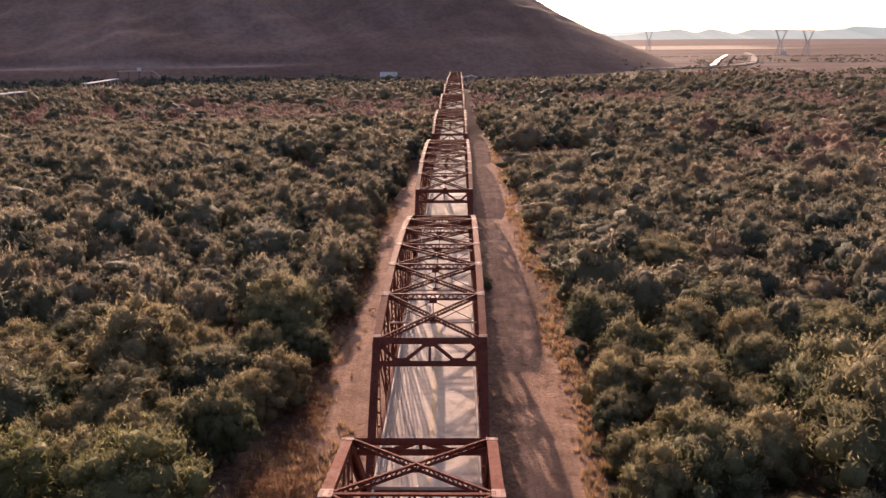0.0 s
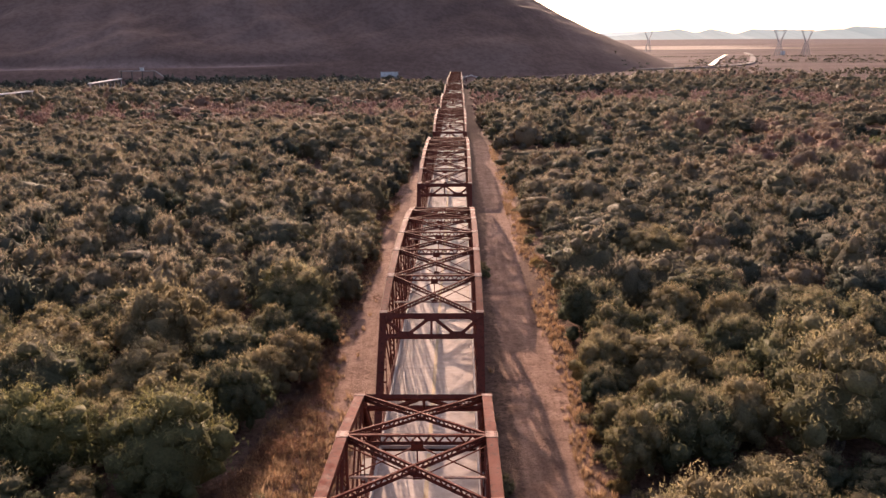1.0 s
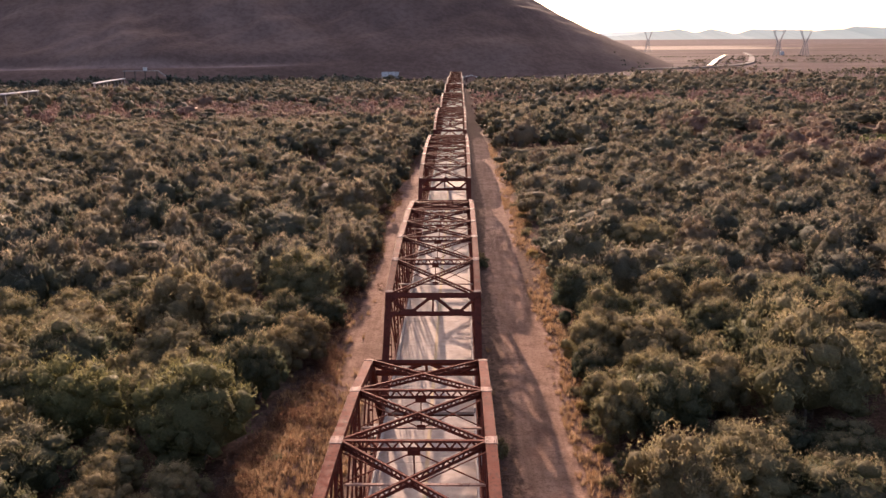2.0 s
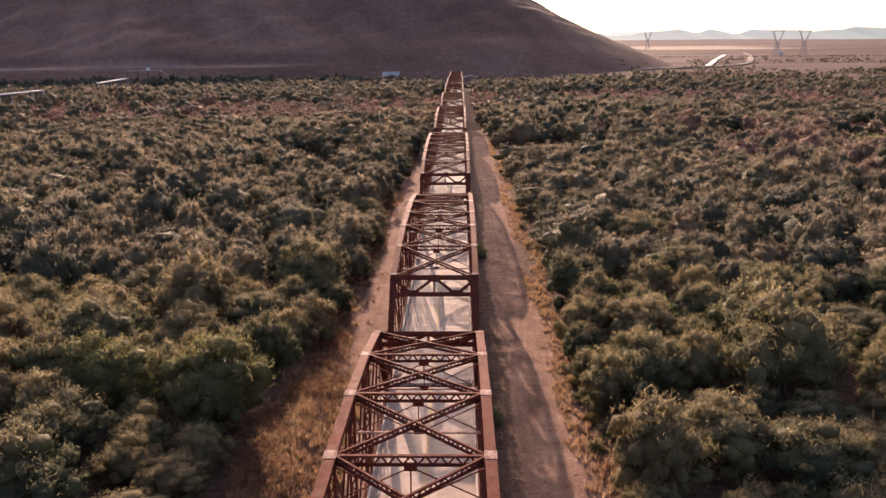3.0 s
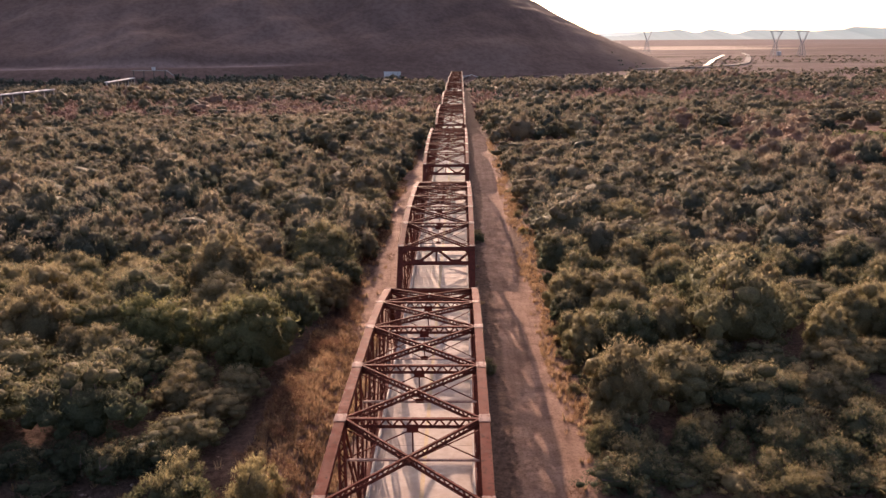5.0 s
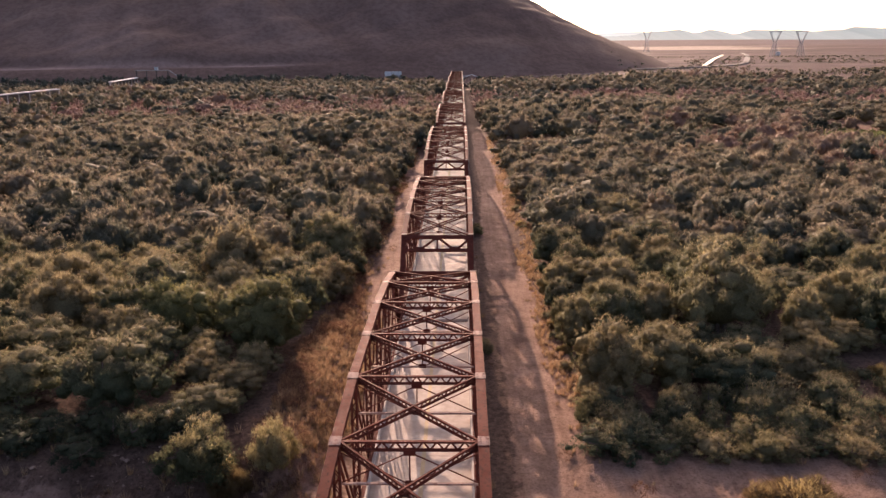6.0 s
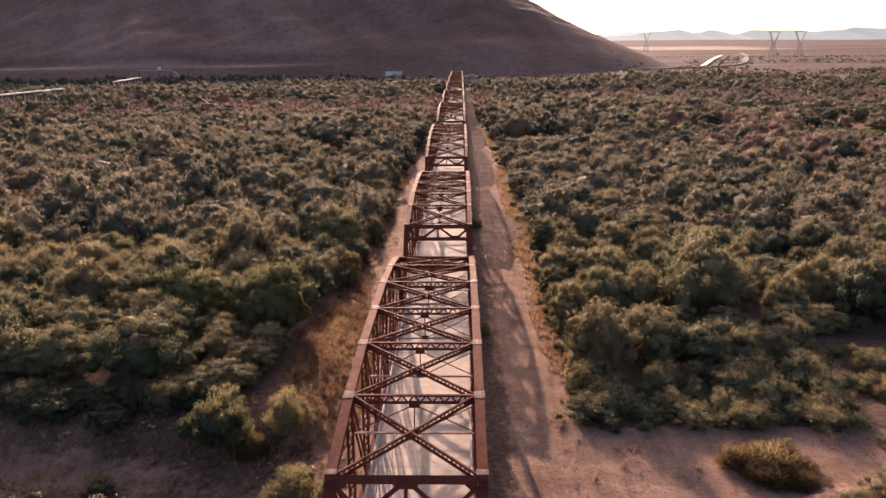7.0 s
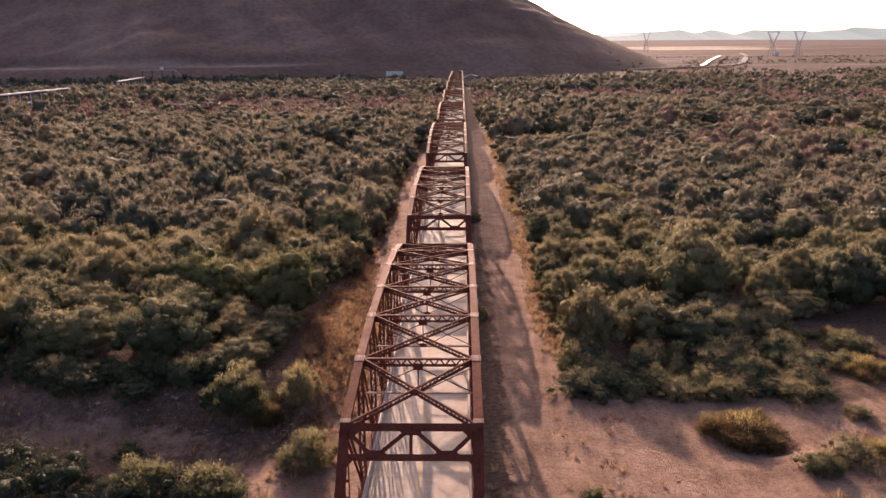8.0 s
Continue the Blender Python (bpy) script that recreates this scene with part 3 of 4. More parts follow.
        for s in (-1, 1):
            part("sway_rod", Form().bar((s * 0.15, y + 0.02, z - 0.62), (s * inner, y + 0.02, zl + 0.02), 0.04, 0.06, (0, 1, 0)), STEEL, sway)
            part("sway_rod", Form().bar((s * 0.15, y - 0.03, zl + 0.04), (s * inner, y - 0.03, z - 0.55), 0.04, 0.06, (0, 1, 0)), STEEL, sway)
        part("sway_plate", Form().box(-0.26, 0.26, y - 0.06, y - 0.04, z - 0.68, z - 0.30), STEEL, sway)
        part("sway_plate", Form().box(-0.20, 0.20, y - 0.06, y - 0.04, zl - 0.09, zl + 0.16), STEEL, sway)
    for i in range(1, n - 1):
        a, b = top[i], top[i + 1]
        for s in (-1, 1):
            p = Vector((-s * (inner - 0.05), a.y + 0.12, a.z - 0.16))
            q = Vector((s * (inner - 0.05), b.y - 0.12, b.z - 0.16))
            if s > 0:
                part("lateral_brace", Form().laced(p, q, 0.10, 0.34, (0, 0, 1), 0.27, 0.045, 0.065), STEEL, span)
            else:
                m = (p + q) / 2
                e = (q - p).normalized() * 0.10
                part("lateral_brace", Form().laced(p, m - e, 0.10, 0.34, (0, 0, 1), 0.27, 0.045, 0.065), STEEL, span)
                part("lateral_brace", Form().laced(m + e, q, 0.10, 0.34, (0, 0, 1), 0.27, 0.045, 0.065), STEEL, span)
        m = (a + b) / 2
        part("lateral_plate", Form().box(-0.24, 0.24, m.y - 0.22, m.y + 0.22, m.z - 0.315, m.z - 0.295), STEEL, span)
    # portal frames in the plane of the end posts
    for i, j in ((1, 0), (n - 1, n)):
        hip, base = top[i], Vector((0, j * PANEL, 0))
        down = (base - hip).normalized()
        nrm = Vector((1, 0, 0)).cross(down)
        nrm = nrm if nrm.z > 0 else -nrm
        pt = lambda x, d: hip + Vector((x, 0, 0)) + down * d - nrm * 0.12
        def flat(name, p, q, wide, deep=0.16):
            part(name, Form().bar(p, q, deep, wide, down), STEEL, portal)
        portal = part("portal_frame", Form().bar(pt(-inner, 0.18), pt(inner, 0.18), 0.22, 0.32, down), STEEL, span)
        flat("portal_bottom_strut", pt(-inner, 1.62), pt(inner, 1.62), 0.26, 0.22)
        flat("portal_brace", pt(0, 0.30), pt(0, 1.52), 0.14)
        for s in (-1, 1):
            flat("portal_brace", pt(s * 0.30, 0.45), pt(s * 1.40, 1.40), 0.17)
            flat("portal_brace", pt(s * 1.95, 1.40), pt(s * inner, 0.45), 0.17)
            def plate(pts):
                fm = Form()
                k = [p + nrm * 0.10 for p in pts] + [p + nrm * 0.125 for p in pts]
                m = len(pts)
                fm.v = [tuple(p) for p in k]
                fm.f = [tuple(range(m)), tuple(range(2 * m - 1, m - 1, -1))] + [(a, (a + 1) % m, (a + 1) % m + m, a + m) for a in range(m)]
                part("portal_plate", fm, STEEL, portal)
            plate([pt(s * 1.05, 1.56), pt(s * 1.28, 1.32), pt(s * 2.08, 1.32), pt(s * 2.31, 1.56)])
            plate([pt(s * inner, 0.3), pt(s * (inner - 0.5), 0.3), pt(s * (inner - 0.5), 0.45), pt(s * inner, 0.85)])
            plate([pt(s * inner, 1.7), pt(s * (inner - 0.35), 1.7), pt(s * inner, 2.15)])
        plate([pt(-0.62, 0.30), pt(-0.36, 0.60), pt(0.36, 0.60), pt(0.62, 0.30)])
    # floor
    for i in range(n + 1):
        y = min(max(i * PANEL, 0.2), n * PANEL - 0.2)
        fm = Form().box(-HALF, HALF, y - 0.02, y + 0.02, -1.0, -0.24)
        fm.box(-HALF, HALF, y - 0.14, y + 0.14, -0.26, -0.23).box(-HALF, HALF, y - 0.14, y + 0.14, -1.03, -1.0)
        part("floor_beam", fm, STEEL, span)
    for x in (-2.2, -1.1, 0, 1.1, 2.2):
        part("stringer", Form().box(x - 0.02, x + 0.02, 0.25, n * PANEL - 0.25, -0.62, -0.21), STEEL, span)
    for i in range(n):
        part("deck_slab", Form().box(-3.0, 3.0, i * PANEL + 0.012, (i + 1) * PANEL - 0.012, -0.20, 0.0), DECK, span, "worn pale concrete deck slab")
    part("centre_line", Form().box(-0.12, 0.12, 0.3, n * PANEL - 0.3, 0.004, 0.008), LINE, span, "faded yellow centre line")
    return span


TOPS_SHORT = [6.30, 7.17, 7.60, 7.64, 7.60, 7.17, 6.30]
TOPS_LONG = [6.75, 7.75, 8.35, 8.65, 8.70, 8.65, 8.35, 7.75, 6.75]
SHORT, LONG = 8 * PANEL + JOINT, 10 * PANEL + JOINT
starts = [0.0]
for k in (SHORT, SHORT, LONG, LONG, LONG, LONG, LONG, SHORT, SHORT):
    starts.append(starts[-1] + k)
RISE = 0.006


def grade(y):
    """The roadway climbs gently beyond the second span."""
    return RISE * max(0.0, y - starts[2])


def on_grade(i):
    return pose(0, starts[i], grade(starts[i]), math.degrees(math.atan(RISE)) if i > 1 else 0)


short_span = truss_span(TOPS_SHORT, 0.0)
copy_thing(short_span, on_grade(1))
long_span = truss_span(TOPS_LONG, starts[2])
long_span.matrix_basis = on_grade(2)
for i in range(3, 7):
    copy_thing(long_span, on_grade(i))
for i in (7, 8):
    copy_thing(short_span, on_grade(i))


def bridge_pier():
    pier = thing("bridge_pier", "weathered concrete bridge pier with two round columns", "pier", "piers of the bridge")
    fm = Form()
    for x in (-HALF, HALF):
        ring = [(x, 0, GROUND - 1.0), (x, 0, -1.75)]
        fm.tube(ring, [0.95, 0.80], 16)
    part("shaft", fm, PIER, pier)
    part("web_wall", Form().box(-HALF, HALF, -0.35, 0.35, GROUND - 1.0, -1.9), PIER, pier)
    part("cap", Form().box(-HALF - 0.9, HALF + 0.9, -0.95, 0.95, -1.75, -1.15), PIER, pier)
    for x in (-HALF, HALF):
        for y in (-0.45, 0.45):
            part("bearing", Form().box(x - 0.22, x + 0.22, y - 0.2, y + 0.2, -1.15, -0.45), STEEL, pier)
    return pier


first_pier = bridge_pier()
first_pier.matrix_basis = pose(0, starts[1] - JOINT / 2, 0)
for i in range(2, 9):
    copy_thing(first_pier, pose(0, starts[i] - JOINT / 2, grade(starts[i])))
for i, y in enumerate((-1.4, starts[9] - JOINT + 1.4)):
    ab = thing("bridge_abutment", "concrete bridge abutment with an earth ramp behind it", "abutment", "", pose(0, y, grade(y), 0, 0, 180 * i))
    part("seat", Form().box(-4.2, 4.2, -0.8, 1.3, GROUND - 1, -1.03), PIER, ab)
    part("back_wall", Form().box(-4.2, 4.2, -0.8, 0.9, -1.03, -0.02), PIER, ab)
    fm = Form()
    fm.hexa([(-9, -34, GROUND - 1), (9, -34, GROUND - 1), (9, -0.8, GROUND - 1), (-9, -0.8, GROUND - 1), (-4.2, -34, -0.03), (4.2, -34, -0.03), (4.2, -0.8, -0.03), (-4.2, -0.8, -0.03)])
    part("earth_ramp", fm, SOIL, ab)
    part("approach_slab", Form().box(-3.0, 3.0, -34, 1.35, -0.024, 0.0), DECK, ab)

# ---------------------------------------------------------------- shrubs
OCTA = np.array([(1, 0, 0), (0, 1, 0), (-1, 0, 0), (0, -1, 0), (0, 0, 1), (0, 0, -1)], float)
OCTA_F = np.array([(0, 1, 4), (1, 2, 4), (2, 3, 4), (3, 0, 4), (1, 0, 5), (2, 1, 5), (3, 2, 5), (0, 3, 5)])


def unit(a):
    return a / np.maximum(np.linalg.norm(a, axis=-1, keepdims=True), 1e-6)


def globe(level):
    bm = bmesh.new()
    bmesh.ops.create_icosphere(bm, subdivisions=level, radius=1.0)
    bm.verts.ensure_lookup_table()
    v = np.array([tuple(p.co) for p in bm.verts])
    f = np.array([[p.index for p in q.verts] for q in bm.faces])
    bm.free()
    return v, f


GLOBE = globe(1)


def crown_arrays(seed, rad, tall, clumps, sprays, size, tuft=(0.16, 0.36), slim=1.0, heart=0.70, seat=0.44, middle=0.0):
    """A crown of many uneven billows: each one a lumpy twiggy heart under a coat of slender feathery sprays.
    Returns vertices, triangles, straw values by vertex (plumes and painted sunlight), and the billows' centres."""
    r = np.random.RandomState(seed)
    verts, faces, plume_light, centres = [], [], [], []
    count = 0
    lobe = r.uniform(0, 6.283, 4)
    for k in range(clumps):
        a = k * 2.39996 + r.uniform(-0.5, 0.5)
        u = (k + 0.5) / clumps
        lift = 1 - 1.55 * u
        flat = math.sqrt(max(0.0, 1 - lift * lift)) if lift > 0 else 1.0 - 0.12 * lift * lift
        edge = 1 + 0.16 * math.sin(2 * a + lobe[0]) + 0.12 * math.sin(3 * a + lobe[1])
        reach = r.uniform(0.64, 0.92) * edge
        cr = rad * r.uniform(*tuft)
        cx, cy = math.cos(a) * flat * rad * reach, math.sin(a) * flat * rad * reach
        cz = tall * (seat + (0.84 - seat) * lift * r.uniform(0.80, 1.10) + 0.05 * math.sin(a * 2 + lobe[2]))
        centres.append((cx, cy, max(cz, cr * 0.7), cr))
    # straw plumes, plus sunlight painted on whatever lies high and faces up
    lit_top = lambda z, nz: np.clip((z / tall - 0.42) / 0.45, 0, 1) ** 1.5 * np.clip(0.35 + 0.8 * nz, 0, 1)
    gv, gf = GLOBE
    if middle > 0:
        core = gv * (1 + 0.10 * r.normal(size=(len(gv), 1))) * np.array([rad, rad, tall * 0.52]) * middle + np.array([0, 0, tall * 0.42])
        verts.append(core)
        faces.append(gf)
        plume_light.append(0.4 * lit_top(core[:, 2], gv[:, 2]))
        count = len(core)
    for cx, cy, cz, cr in centres:
        o = np.array([cx, cy, cz])
        lean = np.array([cx / rad, cy / rad, (cz / tall - 0.35) * 1.2])
        stretch = r.uniform(0.78, 1.28, 3)
        if heart > 0:
            ph = r.uniform(0, 6.283, 6)
            lump = 1 + 0.17 * np.sin(gv[:, 0] * 4 + ph[0]) * np.sin(gv[:, 1] * 4 + ph[1]) + 0.13 * np.sin(gv[:, 2] * 7 + ph[2]) * np.sin(gv[:, 0] * 6 + ph[3]) + 0.06 * r.normal(size=len(gv))
            core = gv * (lump * cr * heart)[:, None] * stretch + o
            core[:, 2] = np.maximum(core[:, 2], 0.0)
            verts.append(core)
            faces.append(gf + count)
            plume_light.append(0.6 * lit_top(core[:, 2], gv[:, 2]))
            count += len(core)
        n = sprays
        d = unit(r.normal(size=(n, 3)))
        d[:, 2] = np.where(d[:, 2] < -0.35, -d[:, 2], d[:, 2])
        out = unit(d + 0.4 * lean)
        sh = r.uniform(0.0, 1.0, n) ** 0.6 * 0.75 + 0.5
        bulge = 1 + 0.24 * np.sin(d[:, 0] * 5 + cx * 3) * np.sin(d[:, 1] * 5 + cy * 2) + 0.14 * np.sin(d[:, 2] * 8 + cx * 5)
        p = o + d * stretch * (cr * sh * bulge)[:, None]
        nrm = unit(out + r.normal(size=(n, 3)) * 0.30)
        along = out * 0.7 + r.normal(size=(n, 3)) * 0.5 + np.array([0, 0, 0.55])
        along = unit(along - 0.75 * nrm * np.sum(along * nrm, 1)[:, None])
        side = unit(np.cross(nrm, along))
        ln = size * r.uniform(0.6, 1.35, n)[:, None]
        wd = ln * r.uniform(0.10, 0.17, n)[:, None] * slim
        q = np.stack([p - along * ln * 0.4 - side * wd, p - along * ln * 0.4 + side * wd, p + along * ln * 0.6], 1)
        verts.append(q.reshape(-1, 3))
        faces.append(np.arange(3 * n).reshape(-1, 3) + count)
        plume_light.append(np.repeat(lit_top(p[:, 2], d[:, 2]) * r.uniform(0.45, 0.95, n), 3))
        count += 3 * n
    return np.concatenate(verts), np.concatenate(faces), np.concatenate(plume_light), centres


def loose(q, p):
    """Single triangles n x 3 x 3 with a straw value each, as vertices, triangles and straw values by vertex."""
    return q.reshape(-1, 3), np.arange(3 * len(q)).reshape(-1, 3), np.repeat(p, 3)


def crown_mesh(name, crowns, mat):
    """One mesh out of crowns: a list of (vertices, triangles, straw value, tone)."""
    at, faces = 0, []
    for v, f, p, tone in crowns:
        faces.append(f + at)
        at += len(v)
    me = bpy.data.meshes.new(name)
    fill_mesh(me, np.concatenate([c[0] for c in crowns]), np.concatenate(faces))
    for key, data in (("plume_light", [p for v, f, p, tone in crowns]), ("tone", [np.full(len(v), tone) for v, f, p, tone in crowns])):
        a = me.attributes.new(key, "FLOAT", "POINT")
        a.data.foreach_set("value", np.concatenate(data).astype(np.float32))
    me.polygons.foreach_set("use_smooth", np.ones(len(me.polygons), bool))
    me.materials.append(mat)
    return me


def shrub(seed, rad, tall, clumps, sprays, size, leaf, name, label):
    *crown, centres = crown_arrays(seed, rad, tall, clumps, sprays, size, heart=0.70 if tall > 3 else 0.46, seat=0.40 if tall > 3 else 0.20, middle=0.72 if tall > 3 else 0.6)
    ob = thing(name, label, "shrub" if tall < 3 else "tree")
    r = random.Random(seed)
    fm = Form()
    for s in range(3):
        a = s * 2.1 + r.uniform(0, 1)
        bx, by = math.cos(a) * 0.18, math.sin(a) * 0.18
        tip = (bx * 5, by * 5, tall * 0.45)
        fm.tube([(bx, by, -0.3), (bx * 2, by * 2, tall * 0.2), tip], [0.13, 0.10, 0.06], 6)
        for c in centres[s::3][:5]:
            fm.tube([tip, ((tip[0] + c[0]) / 2, (tip[1] + c[1]) / 2, (tip[2] + c[2]) / 2 - 0.1), c[:3]], [0.06, 0.045, 0.02], 4)
    part("trunk", fm, BARK, ob)
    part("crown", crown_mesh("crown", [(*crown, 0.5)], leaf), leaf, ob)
    return ob


def broom_shrub(seed, rad, tall, leaf, label, blade=0.46):
    """A dense bush of fine upright wands that fan out from a few crowns."""
    r = np.random.RandomState(seed)
    ob = thing("desert_shrub", label, "shrub")
    tris, plume_light, fm = [], [], Form()
    lobes = [(0.0, 0.0, 0.66 * rad, 1.0)]
    for k in range(7):
        a = k * 0.9 + r.uniform(-0.25, 0.25)
        d = rad * r.uniform(0.46, 0.76)
        lobes.append((math.cos(a) * d, math.sin(a) * d, rad * r.uniform(0.30, 0.50), r.uniform(0.38, 0.78)))
    for lx, ly, lr, lh in lobes:
        n = int(2600 * (lr / rad) ** 1.4) + 260
        d = unit(r.normal(size=(n, 3)))
        d[:, 2] = np.abs(d[:, 2])
        ext = np.array([lr, lr, tall * lh])
        root = np.array([lx, ly, 0.0]) + d * ext * r.uniform(0.45, 1.0, n)[:, None] * (1 + 0.14 * np.sin(d[:, :1] * 7 + lx * 5) * np.sin(d[:, 1:2] * 6 + ly * 4))
        along = unit(d * np.array([0.75, 0.75, 0.6]) + np.array([0, 0, 0.6]) + r.normal(size=(n, 3)) * 0.34)
        ln = (blade * r.uniform(0.45, 1.1, n))[:, None]
        tip = root + along * ln
        root = root - along * ln * 0.5
        side = unit(np.cross(along, r.normal(size=(n, 3)))) * 0.022 * (0.7 + 0.6 * r.uniform(size=(n, 1)))
        q = np.stack([root - side, root + side, tip], 1)
        q[:, :, 2] = np.maximum(q[:, :, 2], 0.0)
        tris.append(q)
        plume_light.append(np.clip((tip[:, 2] / tall - 0.55) / 0.5, 0, 1) * r.uniform(0.25, 1.0, n))
        core = OCTA * (1 + 0.15 * r.normal(size=(6, 1))) * ext * 0.62 + np.array([lx, ly, 0.1 * tall])
        tris.append(core[OCTA_F])
        plume_light.append(np.zeros(len(OCTA_F)))
        for j in range(3):
            b = r.uniform(0, 6.283)
            fm.tube([(lx * 0.3, ly * 0.3, -0.2), (lx * 0.8 + 0.2 * lr * math.cos(b), ly * 0.8 + 0.2 * lr * math.sin(b), tall * lh * 0.3), (lx + 0.6 * lr * math.cos(b), ly + 0.6 * lr * math.sin(b), tall * lh * 0.75)], [0.05, 0.035, 0.012], 5)
    part("trunk", fm, BARK, ob)
    part("crown", crown_mesh("crown", [(*loose(np.concatenate(tris), np.concatenate(plume_light)), 0.5)], leaf), leaf, ob)
    return ob


rng = random.Random(7)


def blocked(x, y, rad):
    """Kept bare: the bridge, the wheel tracks on both sides of it, and the clearings at its near end."""
    left = 8.4 + 3.6 * math.exp(-((y - 46) / 15) ** 2) - 2.6 * min(1.0, max(0.0, (y - 160) / 40))
    right = 10.4 - 3.6 * min(1.0, max(0.0, (y - 205) / 40))
    if -left - rad * 0.8 < x < right + rad * 0.95:
        return True
    if x > 0 and y < 37.5 + rad * 0.5 + max(0.0, min(x - 28, 8)) * 1.4:
        return True
    return x < 0 and y < 31.5 + rad * 0.4


# named shrubs at the clearings: x, y, radius, height, bright
NAMED = [
    (22.3, 24.0, 3.0, 1.9, 2), (27.6, 19.8, 1.9, 1.6, 0), (25.0, 18.2, 1.4, 1.1, 1), (29.8, 20.6, 1.5, 0.9, 2), (36.0, 35.5, 2.2, 1.6, 2),
    (10.3, 14.8, 1.0, 1.0, 1), (31.5, 27.0, 1.2, 1.0, 0), (33.5, 23.5, 1.3, 1.0, 0), (4.4, 49.5, 0.8, 1.5, 0), (4.6, 97.5, 1.0, 1.7, 0),
    (4.5, 100.5, 0.8, 1.4, 0), (12.2, 41.0, 0.9, 1.0, 0), (12.6, 47.5, 1.2, 1.5, 0),
]
NAMED += [
    (-14.3, 26.6, 2.3, 3.2, 1), (-12.2, 25.9, 1.4, 2.0, 2), (-9.6, 27.2, 1.5, 3.1, 1), (-7.8, 19.8, 1.9, 2.4, 1), (-17.2, 15.6, 2.3, 2.6, 1),
    (-12.6, 14.6, 2.2, 2.6, 1), (-22.6, 15.6, 2.7, 3.0, 3), (-27.2, 17.4, 2.7, 3.0, 3), (-18.4, 13.9, 2.0, 2.4, 3), (-25.0, 13.5, 2.2, 2.8, 3),
    (-20.4, 21.2, 1.2, 1.3, 0), (-13.4, 27.2, 1.6, 1.2, 0), (-22.0, 27.4, 1.9, 1.6, 3), (-26.5, 28.0, 1.9, 1.8, 3), (-14.6, 15.0, 1.6, 2.2, 3),
    (-31.5, 19.0, 2.2, 2.4, 3), (-17.8, 30.6, 1.5, 2.0, 0),
]
spots = []
cell = {}


def belt(x, y):
    """How far the ground lies in the belt of low leafless growth before the last green trees."""
    mid = 368 + 20 * float(waves(np.float64(x), 0.0, 64, 4, 0.008, 0.03)) - (26 if x < 0 else 0)
    return math.exp(-((y - mid) / 46) ** 4)


def free(x, y, rad):
    gx, gy = int(x // 15), int(y // 15)
    for i in range(gx - 1, gx + 2):
        for j in range(gy - 1, gy + 2):
            for ox, oy, orad in cell.get((i, j), ()):
                if (ox - x) ** 2 + (oy - y) ** 2 < (0.78 * (orad + rad)) ** 2:
                    return False
    return True


# the tall trees along the tracks: x, y, radius, height
TALL = [(-14.6, 46.8, 3.7, 6.8), (-23.2, 49.0, 3.3, 5.9), (-14.0, 79.5, 4.0, 6.6), (-22.9, 35.0, 3.6, 5.6), (-31.3, 41.8, 3.6, 4.4), (-22.9, 41.4, 3.1, 4.9), (-21.4, 62.0, 3.6, 5.2), (-17.0, 66.7, 3.4, 5.1),
        (-31.3, 66.9, 3.8, 4.9), (-30.6, 77.8, 3.8, 4.7), (-12.9, 119.0, 3.4, 4.3), (-30.5, 35.2, 3.6, 4.8)]
TALL += [(14.0, 40.4, 2.9, 6.4), (18.9, 43.8, 3.3, 5.2), (17.6, 64.0, 3.7, 5.0), (12.9, 52.0, 2.1, 4.9), (16.4, 53.2, 3.2, 6.0), (13.9, 78.0, 3.2, 6.4), (26.2, 82.0, 3.9, 5.6), (25.7, 102.6, 4.0, 5.4),
         (34.9, 81.2, 3.8, 3.8), (23.5, 41.0, 3.2, 4.4), (27.8, 42.6, 3.0, 3.6), (38.3, 66.6, 3.8, 3.4)]
for x, y, rad, tall in TALL:
    cell.setdefault((int(x // 15), int(y // 15)), []).append((x, y, rad))
tries = 0
while tries < 60000:
    tries += 1
    y = 28 + 600 * rng.random() ** 1.25
    x = rng.uniform(-1, 1) * (0.57 * (y + 31) + 8) + 2
    rad = (1.8 + 3.0 * rng.random() ** 1.2) * (1 + 0.30 * min(1.0, max(0.0, (y - 60) / 200)))
    if blocked(x, y, rad) or not free(x, y, rad):
        continue
    if y > (512 if x < 0 else 540 + 0.05 * min(x, 300)):
        continue
    if x < -184 and y > 240 and abs(x + 195) < 9 or x < -205 and y > 480 or ((x - 114) / 19) ** 2 + ((y - 212) / 24) ** 2 < 1:
        continue
    if y > 110 and waves(np.float64(x), np.float64(y), 91, 5, 0.05, 0.16) > 1.35:
        continue
    if belt(x, y) > 0.4 and rng.random() < 0.96:
        continue
    if y > 480 and waves(np.float64(x), np.float64(y), 93, 5, 0.02, 0.06) > 0.5:
        continue
    cell.setdefault((int(x // 15), int(y // 15)), []).append((x, y, rad))
    spots.append((x, y, rad))
spots.sort(key=lambda s: s[0] ** 2 * 0.3 + (s[1] + 5) ** 2)

KINDS = [shrub(100 + k, 2.6, rng.uniform(4.9, 5.7), 42, 128, 0.22, LEAF, "tamarisk_tree", "olive-green feathery tamarisk thicket tree on sandy soil") for k in range(6)]
FRESH = [shrub(120 + k, 2.6, 5.3, 42, 128, 0.22, LEAF_FRESH, "tamarisk_tree", "yellow-green feathery tamarisk tree beside the track") for k in range(2)]
BRIGHT = [shrub(200 + k, 1.8, 2.4, 36, 170, 0.19, LEAF_BRIGHT, "desert_shrub", "yellow-green rounded feathery shrub on bare sand") for k in range(2)]
GOLD = [broom_shrub(220 + k, 1.8, 2.4, LEAF_GOLD, "golden straw-tipped rounded shrub with rust-brown skirts", 0.40) for k in range(2)]
